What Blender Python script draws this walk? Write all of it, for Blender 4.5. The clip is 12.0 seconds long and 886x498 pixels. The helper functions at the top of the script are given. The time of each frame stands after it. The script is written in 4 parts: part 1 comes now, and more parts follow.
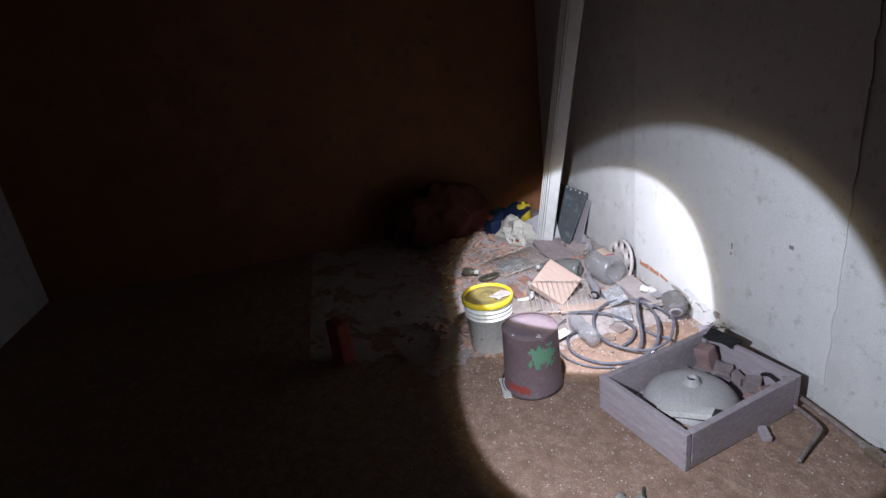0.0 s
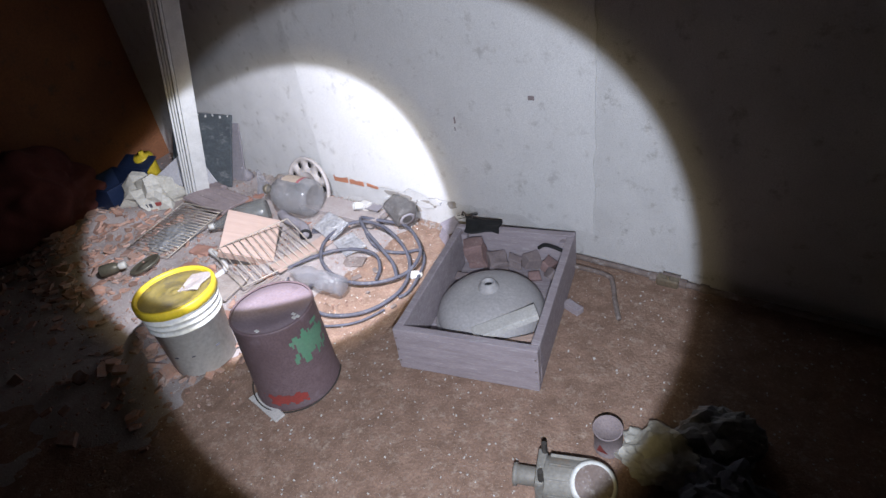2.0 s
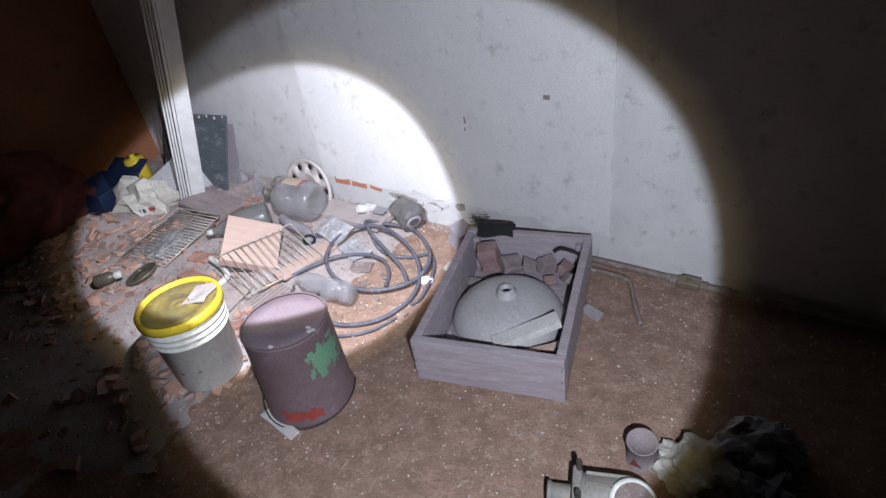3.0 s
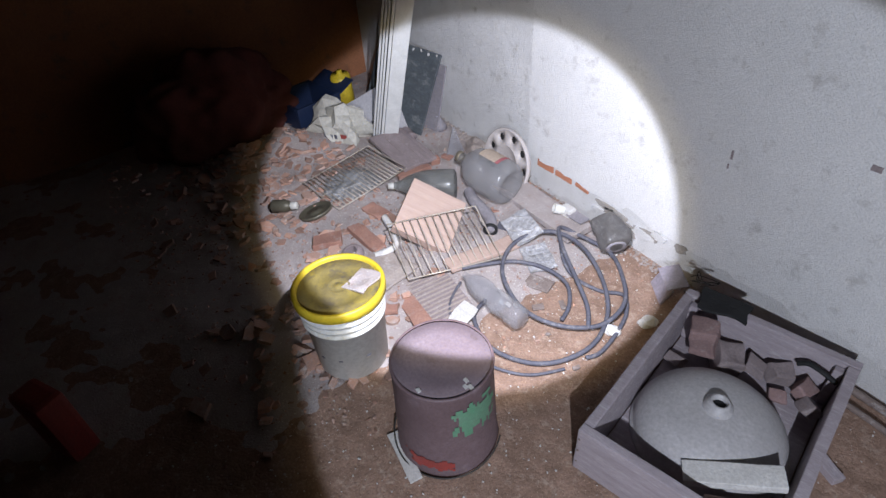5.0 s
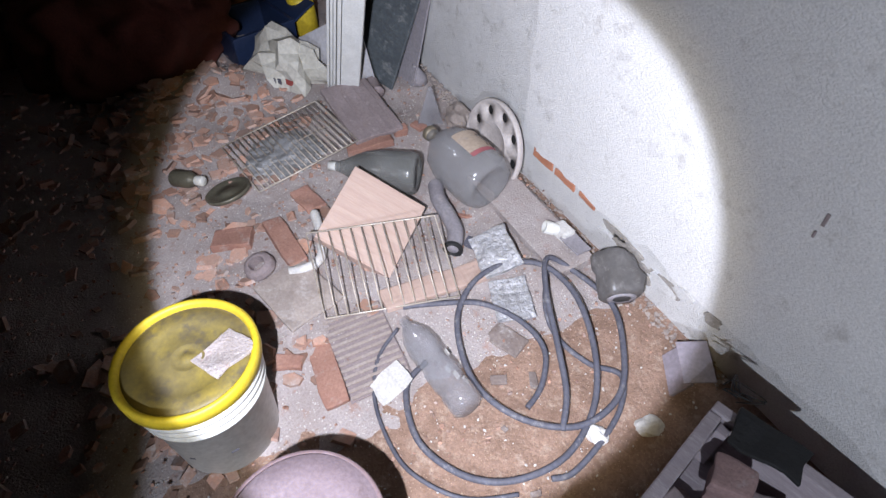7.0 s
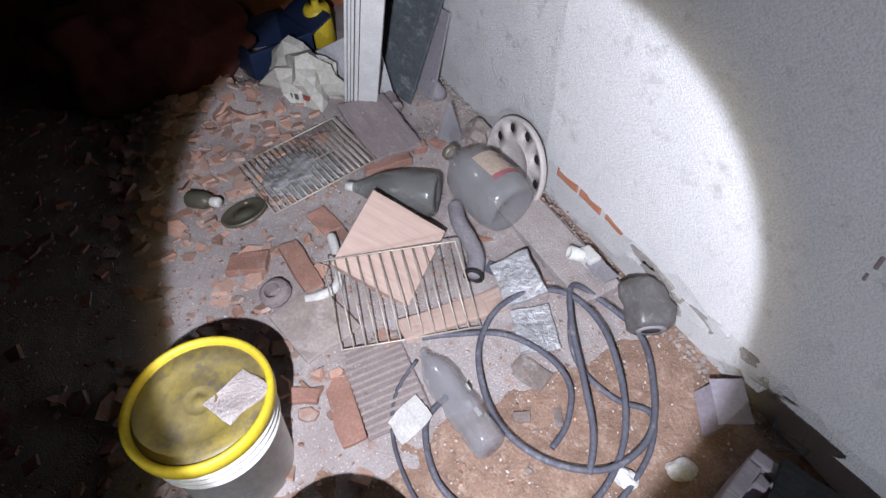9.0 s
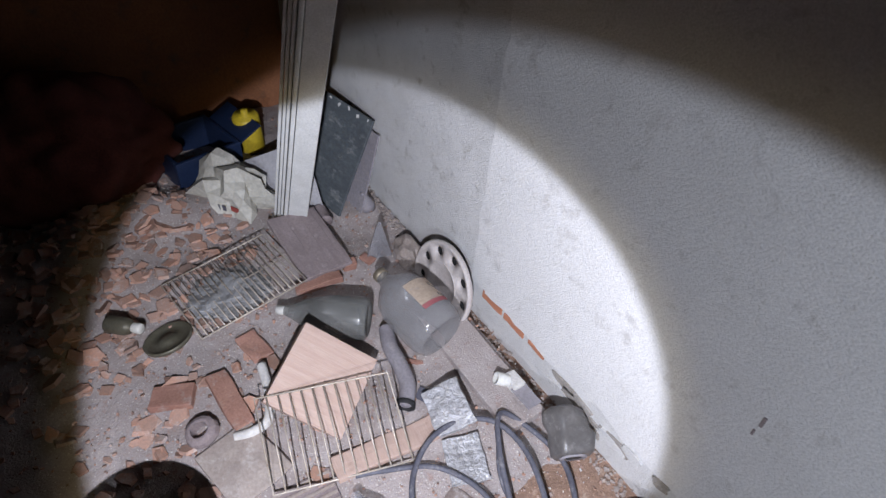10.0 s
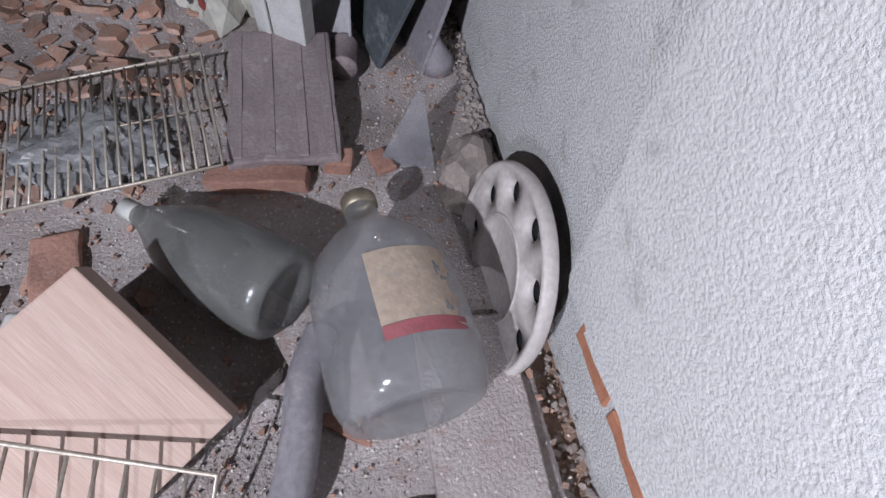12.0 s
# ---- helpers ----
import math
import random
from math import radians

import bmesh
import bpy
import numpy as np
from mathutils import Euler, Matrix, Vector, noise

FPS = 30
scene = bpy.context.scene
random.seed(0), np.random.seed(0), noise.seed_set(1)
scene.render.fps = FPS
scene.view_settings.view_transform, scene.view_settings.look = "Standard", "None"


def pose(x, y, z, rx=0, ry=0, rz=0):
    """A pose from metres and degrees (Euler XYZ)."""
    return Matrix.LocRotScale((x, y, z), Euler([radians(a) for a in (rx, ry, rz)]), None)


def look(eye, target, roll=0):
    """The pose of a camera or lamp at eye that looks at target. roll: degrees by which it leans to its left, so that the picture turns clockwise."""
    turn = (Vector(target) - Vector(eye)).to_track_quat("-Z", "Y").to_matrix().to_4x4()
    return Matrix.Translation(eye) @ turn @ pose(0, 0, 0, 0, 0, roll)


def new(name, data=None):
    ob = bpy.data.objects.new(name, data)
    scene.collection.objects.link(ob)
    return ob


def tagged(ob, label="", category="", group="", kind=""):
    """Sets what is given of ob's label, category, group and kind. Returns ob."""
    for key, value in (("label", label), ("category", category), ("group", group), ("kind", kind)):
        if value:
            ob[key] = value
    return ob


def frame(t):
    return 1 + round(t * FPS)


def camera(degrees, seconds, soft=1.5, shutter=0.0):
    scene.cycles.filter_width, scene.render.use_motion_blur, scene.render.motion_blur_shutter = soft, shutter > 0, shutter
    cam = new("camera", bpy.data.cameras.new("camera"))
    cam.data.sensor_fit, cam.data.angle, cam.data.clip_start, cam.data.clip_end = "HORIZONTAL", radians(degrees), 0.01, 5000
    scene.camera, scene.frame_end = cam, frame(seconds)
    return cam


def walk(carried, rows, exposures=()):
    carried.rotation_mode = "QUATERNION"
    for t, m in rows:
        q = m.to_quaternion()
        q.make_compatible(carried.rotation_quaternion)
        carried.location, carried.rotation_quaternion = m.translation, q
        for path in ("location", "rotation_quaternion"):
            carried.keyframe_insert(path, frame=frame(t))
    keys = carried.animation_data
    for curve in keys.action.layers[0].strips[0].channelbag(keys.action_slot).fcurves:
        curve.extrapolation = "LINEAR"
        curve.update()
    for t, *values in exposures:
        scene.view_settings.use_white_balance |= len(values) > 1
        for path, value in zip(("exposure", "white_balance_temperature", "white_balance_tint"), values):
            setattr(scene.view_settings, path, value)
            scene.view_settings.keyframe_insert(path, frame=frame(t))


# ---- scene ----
cam = camera(76.5, 12.0)
PATH = [
    (0, (2.551, 0.064, 2.048), (0.713, 0.362, 1.319), -7.3),
    (0.5, (2.014, 0.061, 1.666), (0.432, 0.835, 0.718), -2.6),
    (1, (1.698, 0.253, 1.593), (0.326, 1.266, 0.549), -5.5),
    (1.5, (1.589, 0.249, 1.62), (0.36, 1.372, 0.512), -7.1),
    (2, (1.46, 0.074, 1.664), (0.376, 1.348, 0.567), -9.5),
    (2.5, (1.417, 0.016, 1.683), (0.42, 1.35, 0.576), -9.6),
    (4.3, (0.879, 0.38, 1.633), (-0.377, 1.276, 0.361), -7.8),
    (4.5, (0.854, 0.345, 1.68), (-0.416, 1.18, 0.381), -7.0),
    (5, (0.789, 0.401, 1.746), (-0.535, 1.198, 0.476), -4.3),
    (5.5, (0.589, 0.57, 1.715), (-0.724, 1.398, 0.454), 1.3),
    (6, (0.474, 0.739, 1.688), (-0.761, 1.544, 0.336), 1.9),
    (6.5, (0.386, 0.879, 1.595), (-0.849, 1.62, 0.207), 0.9),
    (7, (0.219, 1.033, 1.537), (-0.961, 1.688, 0.061), 0.0),
    (9, (0.112, 1.077, 1.552), (-1.092, 1.678, 0.073), -1.7),
    (9.5, (0.094, 1.13, 1.687), (-1.191, 1.742, 0.282), 0.1),
    (10, (-0.028, 1.107, 1.801), (-1.202, 2.015, 0.46), 5.9),
    (10.5, (-0.172, 1.262, 1.695), (-1.374, 2.14, 0.359), 8.7),
    (11, (-0.513, 1.689, 1.289), (-1.651, 2.282, -0.245), 13.3),
    (11.5, (-0.698, 1.857, 0.922), (-1.866, 2.225, -0.674), 6.7),
    (12, (-0.791, 1.860, 0.920), (-1.955, 2.204, -0.676), 8.6),
]
walk(cam, [(t, look(eye, target, roll)) for t, eye, target, roll in PATH],
     [(0, 0.75), (2.6, 0.7), (4.3, 0.55), (7.2, 0.5), (9, 0.35), (12, 0.25)])

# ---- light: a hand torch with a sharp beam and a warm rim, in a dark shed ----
world = bpy.data.worlds.new("night")
scene.world = world
world.use_nodes = True
world.node_tree.nodes["Background"].inputs[0].default_value = (0.5, 0.55, 0.7, 1)
world.node_tree.nodes["Background"].inputs[1].default_value = 0.0004


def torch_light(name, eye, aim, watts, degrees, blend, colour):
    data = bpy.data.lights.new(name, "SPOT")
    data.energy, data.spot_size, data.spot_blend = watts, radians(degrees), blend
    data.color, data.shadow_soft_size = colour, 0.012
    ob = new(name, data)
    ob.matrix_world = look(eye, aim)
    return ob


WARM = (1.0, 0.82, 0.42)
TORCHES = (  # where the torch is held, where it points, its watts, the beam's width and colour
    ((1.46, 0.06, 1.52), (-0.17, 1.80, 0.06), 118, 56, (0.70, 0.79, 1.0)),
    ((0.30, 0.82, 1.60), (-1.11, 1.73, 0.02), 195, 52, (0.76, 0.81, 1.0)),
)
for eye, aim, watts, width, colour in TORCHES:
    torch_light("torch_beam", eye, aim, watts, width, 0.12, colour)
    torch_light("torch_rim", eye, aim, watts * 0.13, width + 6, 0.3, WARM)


# ---- materials ----
def material(name, c1, c2=None, c3=None, scale=6.0, fine=90.0, rough=0.8, metal=0.0, bump=0.25, stretch=(1, 1, 1),
             spots=0.55, clear=0.0, speck=None, ior=1.45, island=0.0, alpha=1.0):
    """Two scales of variation (patches c1 to c2, stains c3), fine grain in the bump and the gloss."""
    m = bpy.data.materials.new(name)
    m.use_nodes = True
    nt = m.node_tree
    n, lk = nt.nodes, nt.links.new
    b = n["Principled BSDF"]
    b.inputs["Metallic"].default_value = metal
    b.inputs["Transmission Weight"].default_value = clear
    b.inputs["IOR"].default_value = ior
    b.inputs["Alpha"].default_value = alpha
    co = n.new("ShaderNodeTexCoord")
    mp = n.new("ShaderNodeMapping")
    mp.inputs["Scale"].default_value = stretch
    lk(co.outputs["Object"], mp.inputs[0])
    info = n.new("ShaderNodeObjectInfo")
    add = n.new("ShaderNodeVectorMath")
    add.operation = "MULTIPLY_ADD"
    add.inputs[1].default_value = (7, 5, 9)
    lk(info.outputs["Random"], add.inputs[0])
    lk(mp.outputs[0], add.inputs[2])

    def noise_at(s, detail=6, r=0.6):
        t = n.new("ShaderNodeTexNoise")
        t.inputs["Scale"].default_value, t.inputs["Detail"].default_value, t.inputs["Roughness"].default_value = s, detail, r
        lk(add.outputs[0], t.inputs["Vector"])
        return t.outputs["Fac"]

    def ramp(src, lo, hi):
        r = n.new("ShaderNodeMapRange")
        r.inputs[1].default_value, r.inputs[2].default_value = lo, hi
        lk(src, r.inputs[0])
        return r.outputs[0]

    def mix(fac, a, bcol):
        x = n.new("ShaderNodeMix")
        x.data_type = "RGBA"
        lk(fac, x.inputs["Factor"])
        for sock, v in ((x.inputs["A"], a), (x.inputs["B"], bcol)):
            if isinstance(v, tuple):
                sock.default_value = (*v, 1)
            else:
                lk(v, sock)
        return x.outputs["Result"]

    c2 = c2 or tuple(v * 0.75 for v in c1)
    big, small = noise_at(scale), noise_at(fine, 4)
    col = mix(ramp(big, 0.35, 0.65), c1, c2)
    if c3:
        col = mix(ramp(noise_at(scale * 2.3, 9, 0.7), spots, spots + 0.12), col, c3)
    col = mix(ramp(small, 0.3, 0.9), col, tuple(v * 0.7 for v in c2))
    if speck:
        vo = n.new("ShaderNodeTexVoronoi")
        vo.inputs["Scale"].default_value = speck[0]
        lk(add.outputs[0], vo.inputs["Vector"])
        fac = ramp(vo.outputs["Distance"], speck[1], speck[1] * 0.6)
        col = mix(fac, col, speck[2])
    if island:
        geo = n.new("ShaderNodeNewGeometry")
        hsv = n.new("ShaderNodeHueSaturation")
        lk(ramp(geo.outputs["Random Per Island"], -1.0, 1.6), hsv.inputs["Value"])
        lk(col, hsv.inputs["Color"])
        mul = n.new("ShaderNodeMath")
        mul.operation = "MULTIPLY_ADD"
        mul.inputs[1].default_value, mul.inputs[2].default_value = 2 * island, 1 - island
        lk(geo.outputs["Random Per Island"], mul.inputs[0])
        lk(mul.outputs[0], hsv.inputs["Value"])
        col = hsv.outputs[0]
    lk(col, b.inputs["Base Color"])
    rr = n.new("ShaderNodeMapRange")
    rr.inputs[3].default_value, rr.inputs[4].default_value = max(rough - 0.12, 0.03), min(rough + 0.12, 1)
    lk(big, rr.inputs[0])
    lk(rr.outputs[0], b.inputs["Roughness"])
    if bump:
        bp = n.new("ShaderNodeBump")
        bp.inputs["Strength"].default_value, bp.inputs["Distance"].default_value = bump, 0.01
        sm = n.new("ShaderNodeMath")
        sm.operation = "MULTIPLY_ADD"
        sm.inputs[1].default_value = 0.5
        lk(small, sm.inputs[0])
        lk(big, sm.inputs[2])
        lk(sm.outputs[0], bp.inputs["Height"])
        lk(bp.outputs[0], b.inputs["Normal"])
    return m


M_WALL = material("limewash", (0.78, 0.77, 0.76), (0.66, 0.65, 0.64), (0.38, 0.36, 0.33), 4.5, 190, 0.92, bump=1.0, spots=0.56, speck=(210, 0.16, (0.36, 0.34, 0.32)))
M_SCAR = material("bare_render", (0.42, 0.39, 0.36), (0.33, 0.30, 0.27), (0.52, 0.49, 0.46), 12, 120, 0.95, bump=1.0, spots=0.57)
M_PLASTER = material("smooth_plaster", (0.80, 0.79, 0.78), (0.75, 0.74, 0.73), (0.54, 0.52, 0.50), 5, 170, 0.92, bump=0.7, speck=(170, 0.11, (0.45, 0.43, 0.41)), spots=0.56)
M_ORANGE = material("ochre_plaster", (0.34, 0.14, 0.06), (0.26, 0.11, 0.055), (0.16, 0.10, 0.065), 3, 80, 0.9, bump=0.4)
M_FLOOR = material("earth_floor", (0.42, 0.275, 0.205), (0.26, 0.165, 0.12), (0.50, 0.38, 0.30), 13, 110, 0.95, bump=0.9,
                   spots=0.53, speck=(110, 0.2, (0.46, 0.33, 0.24)))
M_DUST = material("plaster_dust", (0.50, 0.45, 0.44), (0.41, 0.35, 0.33), (0.40, 0.24, 0.19), 9, 160, 0.95, bump=0.9,
                  spots=0.57, speck=(75, 0.2, (0.62, 0.58, 0.55)))
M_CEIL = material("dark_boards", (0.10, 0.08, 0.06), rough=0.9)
M_GREYWOOD = material("dusty_wood", (0.48, 0.42, 0.45), (0.36, 0.31, 0.33), (0.60, 0.56, 0.58), 5, 70, 0.85, bump=0.35, stretch=(1, 6, 9), spots=0.55)
M_PINE = material("pine", (0.58, 0.44, 0.37), (0.51, 0.36, 0.30), (0.40, 0.23, 0.17), 3, 40, 0.75, bump=0.2, stretch=(22, 0.5, 22), spots=0.6)
M_WHITEPAINT = material("white_paint", (0.74, 0.74, 0.72), (0.62, 0.62, 0.60), (0.36, 0.34, 0.30), 5, 60, 0.55, bump=0.15, stretch=(3, 3, 0.6), spots=0.66)
M_RUST = material("rusty_mauve_tin", (0.20, 0.14, 0.15), (0.15, 0.10, 0.105), (0.26, 0.20, 0.22), 6, 110, 0.55, 0.0, bump=0.25, spots=0.57)
M_ENDPLATE = material("dusty_mauve_tin", (0.25, 0.20, 0.22), (0.20, 0.15, 0.165), (0.12, 0.085, 0.085), 5, 110, 0.65, bump=0.3, spots=0.6)
M_GREEN = material("green_paint", (0.10, 0.30, 0.17), (0.16, 0.30, 0.20), rough=0.6, scale=12)
M_RED = material("red_paint", (0.42, 0.06, 0.05), (0.30, 0.07, 0.06), rough=0.6, scale=12)
M_PAIL = material("white_plastic", (0.76, 0.76, 0.73), (0.66, 0.65, 0.60), (0.40, 0.36, 0.28), 5, 60, 0.45, bump=0.08, spots=0.64)
M_YELLOW = material("yellow_plastic", (0.72, 0.55, 0.03), (0.60, 0.44, 0.04), (0.25, 0.19, 0.06), 8, 70, 0.45, bump=0.1, spots=0.62)
M_LID = material("grimy_lid", (0.30, 0.23, 0.05), (0.20, 0.16, 0.07), (0.12, 0.10, 0.07), 6, 60, 0.4, bump=0.15, spots=0.5)
M_BASIN = material("grey_enamel", (0.52, 0.50, 0.50), (0.46, 0.44, 0.44), (0.58, 0.56, 0.56), 4, 90, 0.5, bump=0.03)
# black of felt, iron and rubber; also painted shade in drain and disc holes
M_BLACK = material("tar_and_shade_black", (0.015, 0.015, 0.016), rough=0.7, bump=0.5)
M_HOSE = material("grey_rubber", (0.14, 0.14, 0.17), (0.09, 0.09, 0.115), (0.30, 0.29, 0.30), 10, 80, 0.65, bump=0.15)
M_GREYPVC = material("grey_pvc", (0.33, 0.31, 0.33), (0.26, 0.24, 0.26), (0.40, 0.36, 0.35), 8, 90, 0.7)
M_STEEL = material("dirty_wire", (0.60, 0.55, 0.48), (0.45, 0.38, 0.31), (0.20, 0.12, 0.08), 20, 120, 0.45, 0.35, bump=0.2, spots=0.6)
M_DARKWIRE = material("dark_wire", (0.10, 0.09, 0.08), rough=0.6, metal=0.4)
M_BRICK = material("red_brick", (0.44, 0.25, 0.19), (0.36, 0.19, 0.145), (0.46, 0.36, 0.32), 9, 120, 0.9, bump=0.5, spots=0.56)
M_SHARD = material("tile_shards", (0.48, 0.25, 0.17), (0.40, 0.28, 0.23), (0.50, 0.44, 0.41), 7, 120, 0.9, bump=0.4, spots=0.52, island=0.35)
M_ORANGEBRICK = material("orange_brick", (0.58, 0.25, 0.14), (0.48, 0.20, 0.12), (0.50, 0.36, 0.30), 14, 120, 0.9, bump=0.5, stretch=(1, 1, 5), spots=0.62)
M_DULLBRICK = material("dusty_pink_brick", (0.36, 0.24, 0.23), (0.29, 0.19, 0.18), (0.40, 0.33, 0.32), 10, 120, 0.92, bump=0.5)
M_PALEBOARD = material("dusty_fibreboard", (0.44, 0.38, 0.34), (0.36, 0.30, 0.27), (0.50, 0.45, 0.42), 8, 110, 0.9, bump=0.3)
M_CONCRETE = material("mauve_cement", (0.34, 0.28, 0.28), (0.27, 0.22, 0.22), (0.42, 0.36, 0.35), 9, 130, 0.92, bump=0.5, spots=0.57)
M_SLATE = material("mottled_panel", (0.13, 0.15, 0.16), (0.08, 0.09, 0.10), (0.28, 0.29, 0.29), 4, 50, 0.5, bump=0.15, stretch=(2, 1, 0.7), spots=0.55)
M_BOARD = material("grey_board", (0.55, 0.54, 0.56), (0.47, 0.46, 0.48), None, 4, 70, 0.8)
M_BAG = material("white_sack", (0.62, 0.60, 0.54), (0.48, 0.46, 0.40), (0.30, 0.27, 0.22), 8, 60, 0.6, bump=0.4, spots=0.62)
M_FILM = material("dusty_film", (0.33, 0.33, 0.34), (0.24, 0.24, 0.24), (0.45, 0.44, 0.42), 12, 60, 0.35, bump=0.6)
M_NAVY = material("navy_plastic", (0.015, 0.03, 0.08), rough=0.5)
M_CLOTH = material("rust_cloth", (0.15, 0.04, 0.03), (0.09, 0.025, 0.02), None, 5, 120, 0.95, bump=0.5)
M_GLASS = material("dusty_bottle_glass", (0.44, 0.44, 0.45), (0.34, 0.34, 0.35), (0.58, 0.57, 0.57), 9, 140, 0.16, clear=0.3, bump=0.03, ior=1.45, alpha=0.5, spots=0.60,
                   speck=(160, 0.13, (0.75, 0.73, 0.7)))
M_DARKGLASS = material("dusty_grey_glass", (0.30, 0.30, 0.29), (0.22, 0.225, 0.215), (0.38, 0.37, 0.36), 9, 140, 0.2, clear=0.3, bump=0.03, alpha=0.75, spots=0.6)
M_PET = material("clear_pet", (0.50, 0.50, 0.53), (0.40, 0.40, 0.43), None, 9, 60, 0.15, clear=0.4, bump=0.1, alpha=0.45)
M_BROWNJAR = material("cloudy_jar", (0.27, 0.255, 0.25), (0.17, 0.16, 0.155), (0.42, 0.40, 0.39), 12, 60, 0.35, clear=0.3, alpha=0.8, bump=0.2)
M_LABEL = material("tan_label", (0.50, 0.40, 0.31), (0.42, 0.33, 0.26), (0.34, 0.31, 0.29), 14, 100, 0.8, spots=0.56)
M_LABELRED = material("red_label", (0.42, 0.10, 0.12), (0.36, 0.12, 0.13), rough=0.8)
M_FOIL = material("foil_lagging", (0.58, 0.58, 0.60), (0.44, 0.43, 0.44), (0.70, 0.70, 0.72), 30, 60, 0.4, 0.35, bump=1.0)
M_HUB = material("cream_enamel", (0.62, 0.57, 0.54), (0.52, 0.47, 0.45), (0.33, 0.24, 0.20), 7, 90, 0.5, bump=0.15, spots=0.62)
M_OLIVE = material("olive_tin", (0.16, 0.15, 0.11), (0.12, 0.11, 0.08), None, 8, 80, 0.45, 0.3)
M_LILAC = material("lilac_metal", (0.36, 0.32, 0.37), (0.28, 0.25, 0.28), (0.20, 0.12, 0.09), 9, 80, 0.6, spots=0.62)
M_STONE = material("white_stone", (0.74, 0.72, 0.69), (0.62, 0.60, 0.57), None, 14, 110, 0.85, bump=0.4)
M_PIPE = material("rusted_pipe", (0.32, 0.27, 0.25), (0.20, 0.15, 0.13), (0.50, 0.47, 0.45), 12, 90, 0.75, 0.1, spots=0.55)
M_BRASS = material("old_brass", (0.40, 0.35, 0.27), (0.30, 0.25, 0.18), None, 14, 80, 0.5, 0.7)
M_MOTOR = material("grey_cast_iron", (0.32, 0.31, 0.28), (0.25, 0.23, 0.20), (0.36, 0.25, 0.16), 10, 90, 0.65, 0.2, spots=0.58)


# ---- builders ----
def part(name, bm, mat, parent=None, label="", smooth=False):
    me = bpy.data.meshes.new(name)
    bmesh.ops.recalc_face_normals(bm, faces=bm.faces)
    for f in bm.faces:
        f.smooth = smooth
    bm.to_mesh(me)
    bm.free()
    me.materials.append(mat)
    ob = new(name, me)
    if parent:
        ob.parent = parent
    if label:
        ob["label"] = label
    return ob


def thing(name, m, label, category, group="", kind=""):
    ob = new(name)
    ob.empty_display_size = 0.05
    ob.matrix_world = m
    return tagged(ob, label, category, group, kind)


def block(sx, sy, sz, at=(0, 0, 0), bevel=0.004, m=None, rough=0.0, cuts=0, seed=0):
    """A box with its base centre at `at`, bevelled, and worn by noise where asked."""
    bm = bmesh.new()
    bmesh.ops.create_cube(bm, size=1)
    for v in bm.verts:
        v.co = Vector((v.co.x * sx, v.co.y * sy, (v.co.z + 0.5) * sz))
    if cuts:
        bmesh.ops.subdivide_edges(bm, edges=bm.edges[:], cuts=cuts, use_grid_fill=True)
    if bevel:
        bmesh.ops.bevel(bm, geom=[e for e in bm.edges if e.calc_face_angle(0) > 0.5], offset=bevel, segments=2, affect="EDGES", profile=0.6)
    if rough:
        for v in bm.verts:
            v.co += noise.noise_vector(v.co * 14 + Vector((seed, 3.1 * seed, 0))) * rough
    bmesh.ops.translate(bm, verts=bm.verts, vec=at)
    if m:
        bmesh.ops.transform(bm, matrix=m, verts=bm.verts)
    return bm


def lathe(profile, steps=40, dent=0.0, seed=0.0):
    """Turns (radius, height) pairs round z."""
    bm = bmesh.new()
    rings = []
    for r, z in profile:
        ring = []
        for k in range(steps):
            a = 2 * math.pi * k / steps
            rr = r * (1 + dent * noise.noise(Vector((math.cos(a) * 1.3 + seed, math.sin(a) * 1.3, z * 9))))
            ring.append(bm.verts.new((rr * math.cos(a), rr * math.sin(a), z)))
        rings.append(ring)
    for a, b in zip(rings, rings[1:]):
        for k in range(steps):
            bm.faces.new((a[k], a[(k + 1) % steps], b[(k + 1) % steps], b[k]))
    bmesh.ops.remove_doubles(bm, verts=bm.verts, dist=0.0003)
    return bm


def tube(points, radius, steps=10, ridges=0.0, bm=None, closed=False):
    """A round tube along points; ridges gives it corrugations."""
    bm = bm or bmesh.new()
    pts = [Vector(p) for p in points]
    last, up = [], Vector((0.13, 0.21, 1)).normalized()
    first = None
    for i, p in enumerate(pts):
        d = ((pts[(i + 1) % len(pts)] if closed else pts[min(i + 1, len(pts) - 1)]) - (pts[i - 1] if closed or i else pts[0])).normalized()
        s = d.cross(up)
        if s.length < 0.05:
            s = d.cross(Vector((1, 0, 0)))
        s.normalize()
        u = s.cross(d)
        r = radius * (1 + ridges * (i % 2))
        ring = [bm.verts.new(p + (s * math.cos(a) + u * math.sin(a)) * r) for a in (2 * math.pi * k / steps for k in range(steps))]
        if last:
            for k in range(steps):
                bm.faces.new((last[k], last[(k + 1) % steps], ring[(k + 1) % steps], ring[k]))
        else:
            first = ring
        last = ring
    if closed:
        for k in range(steps):
            bm.faces.new((last[k], last[(k + 1) % steps], first[(k + 1) % steps], first[k]))
    else:
        bm.faces.new(first)
        bm.faces.new(last)
    return bm


def spline(points, n=10):
    """Points on a smooth curve through the given ones."""
    pts = [Vector(p) for p in points]
    out = []
    for i in range(len(pts) - 1):
        p0, p1, p2, p3 = pts[max(i - 1, 0)], pts[i], pts[i + 1], pts[min(i + 2, len(pts) - 1)]
        for k in range(n):
            t = k / n
            out.append(0.5 * (2 * p1 + (p2 - p0) * t + (2 * p0 - 5 * p1 + 4 * p2 - p3) * t * t + (3 * p1 - p0 - 3 * p2 + p3) * t ** 3))
    return out + [pts[-1]]


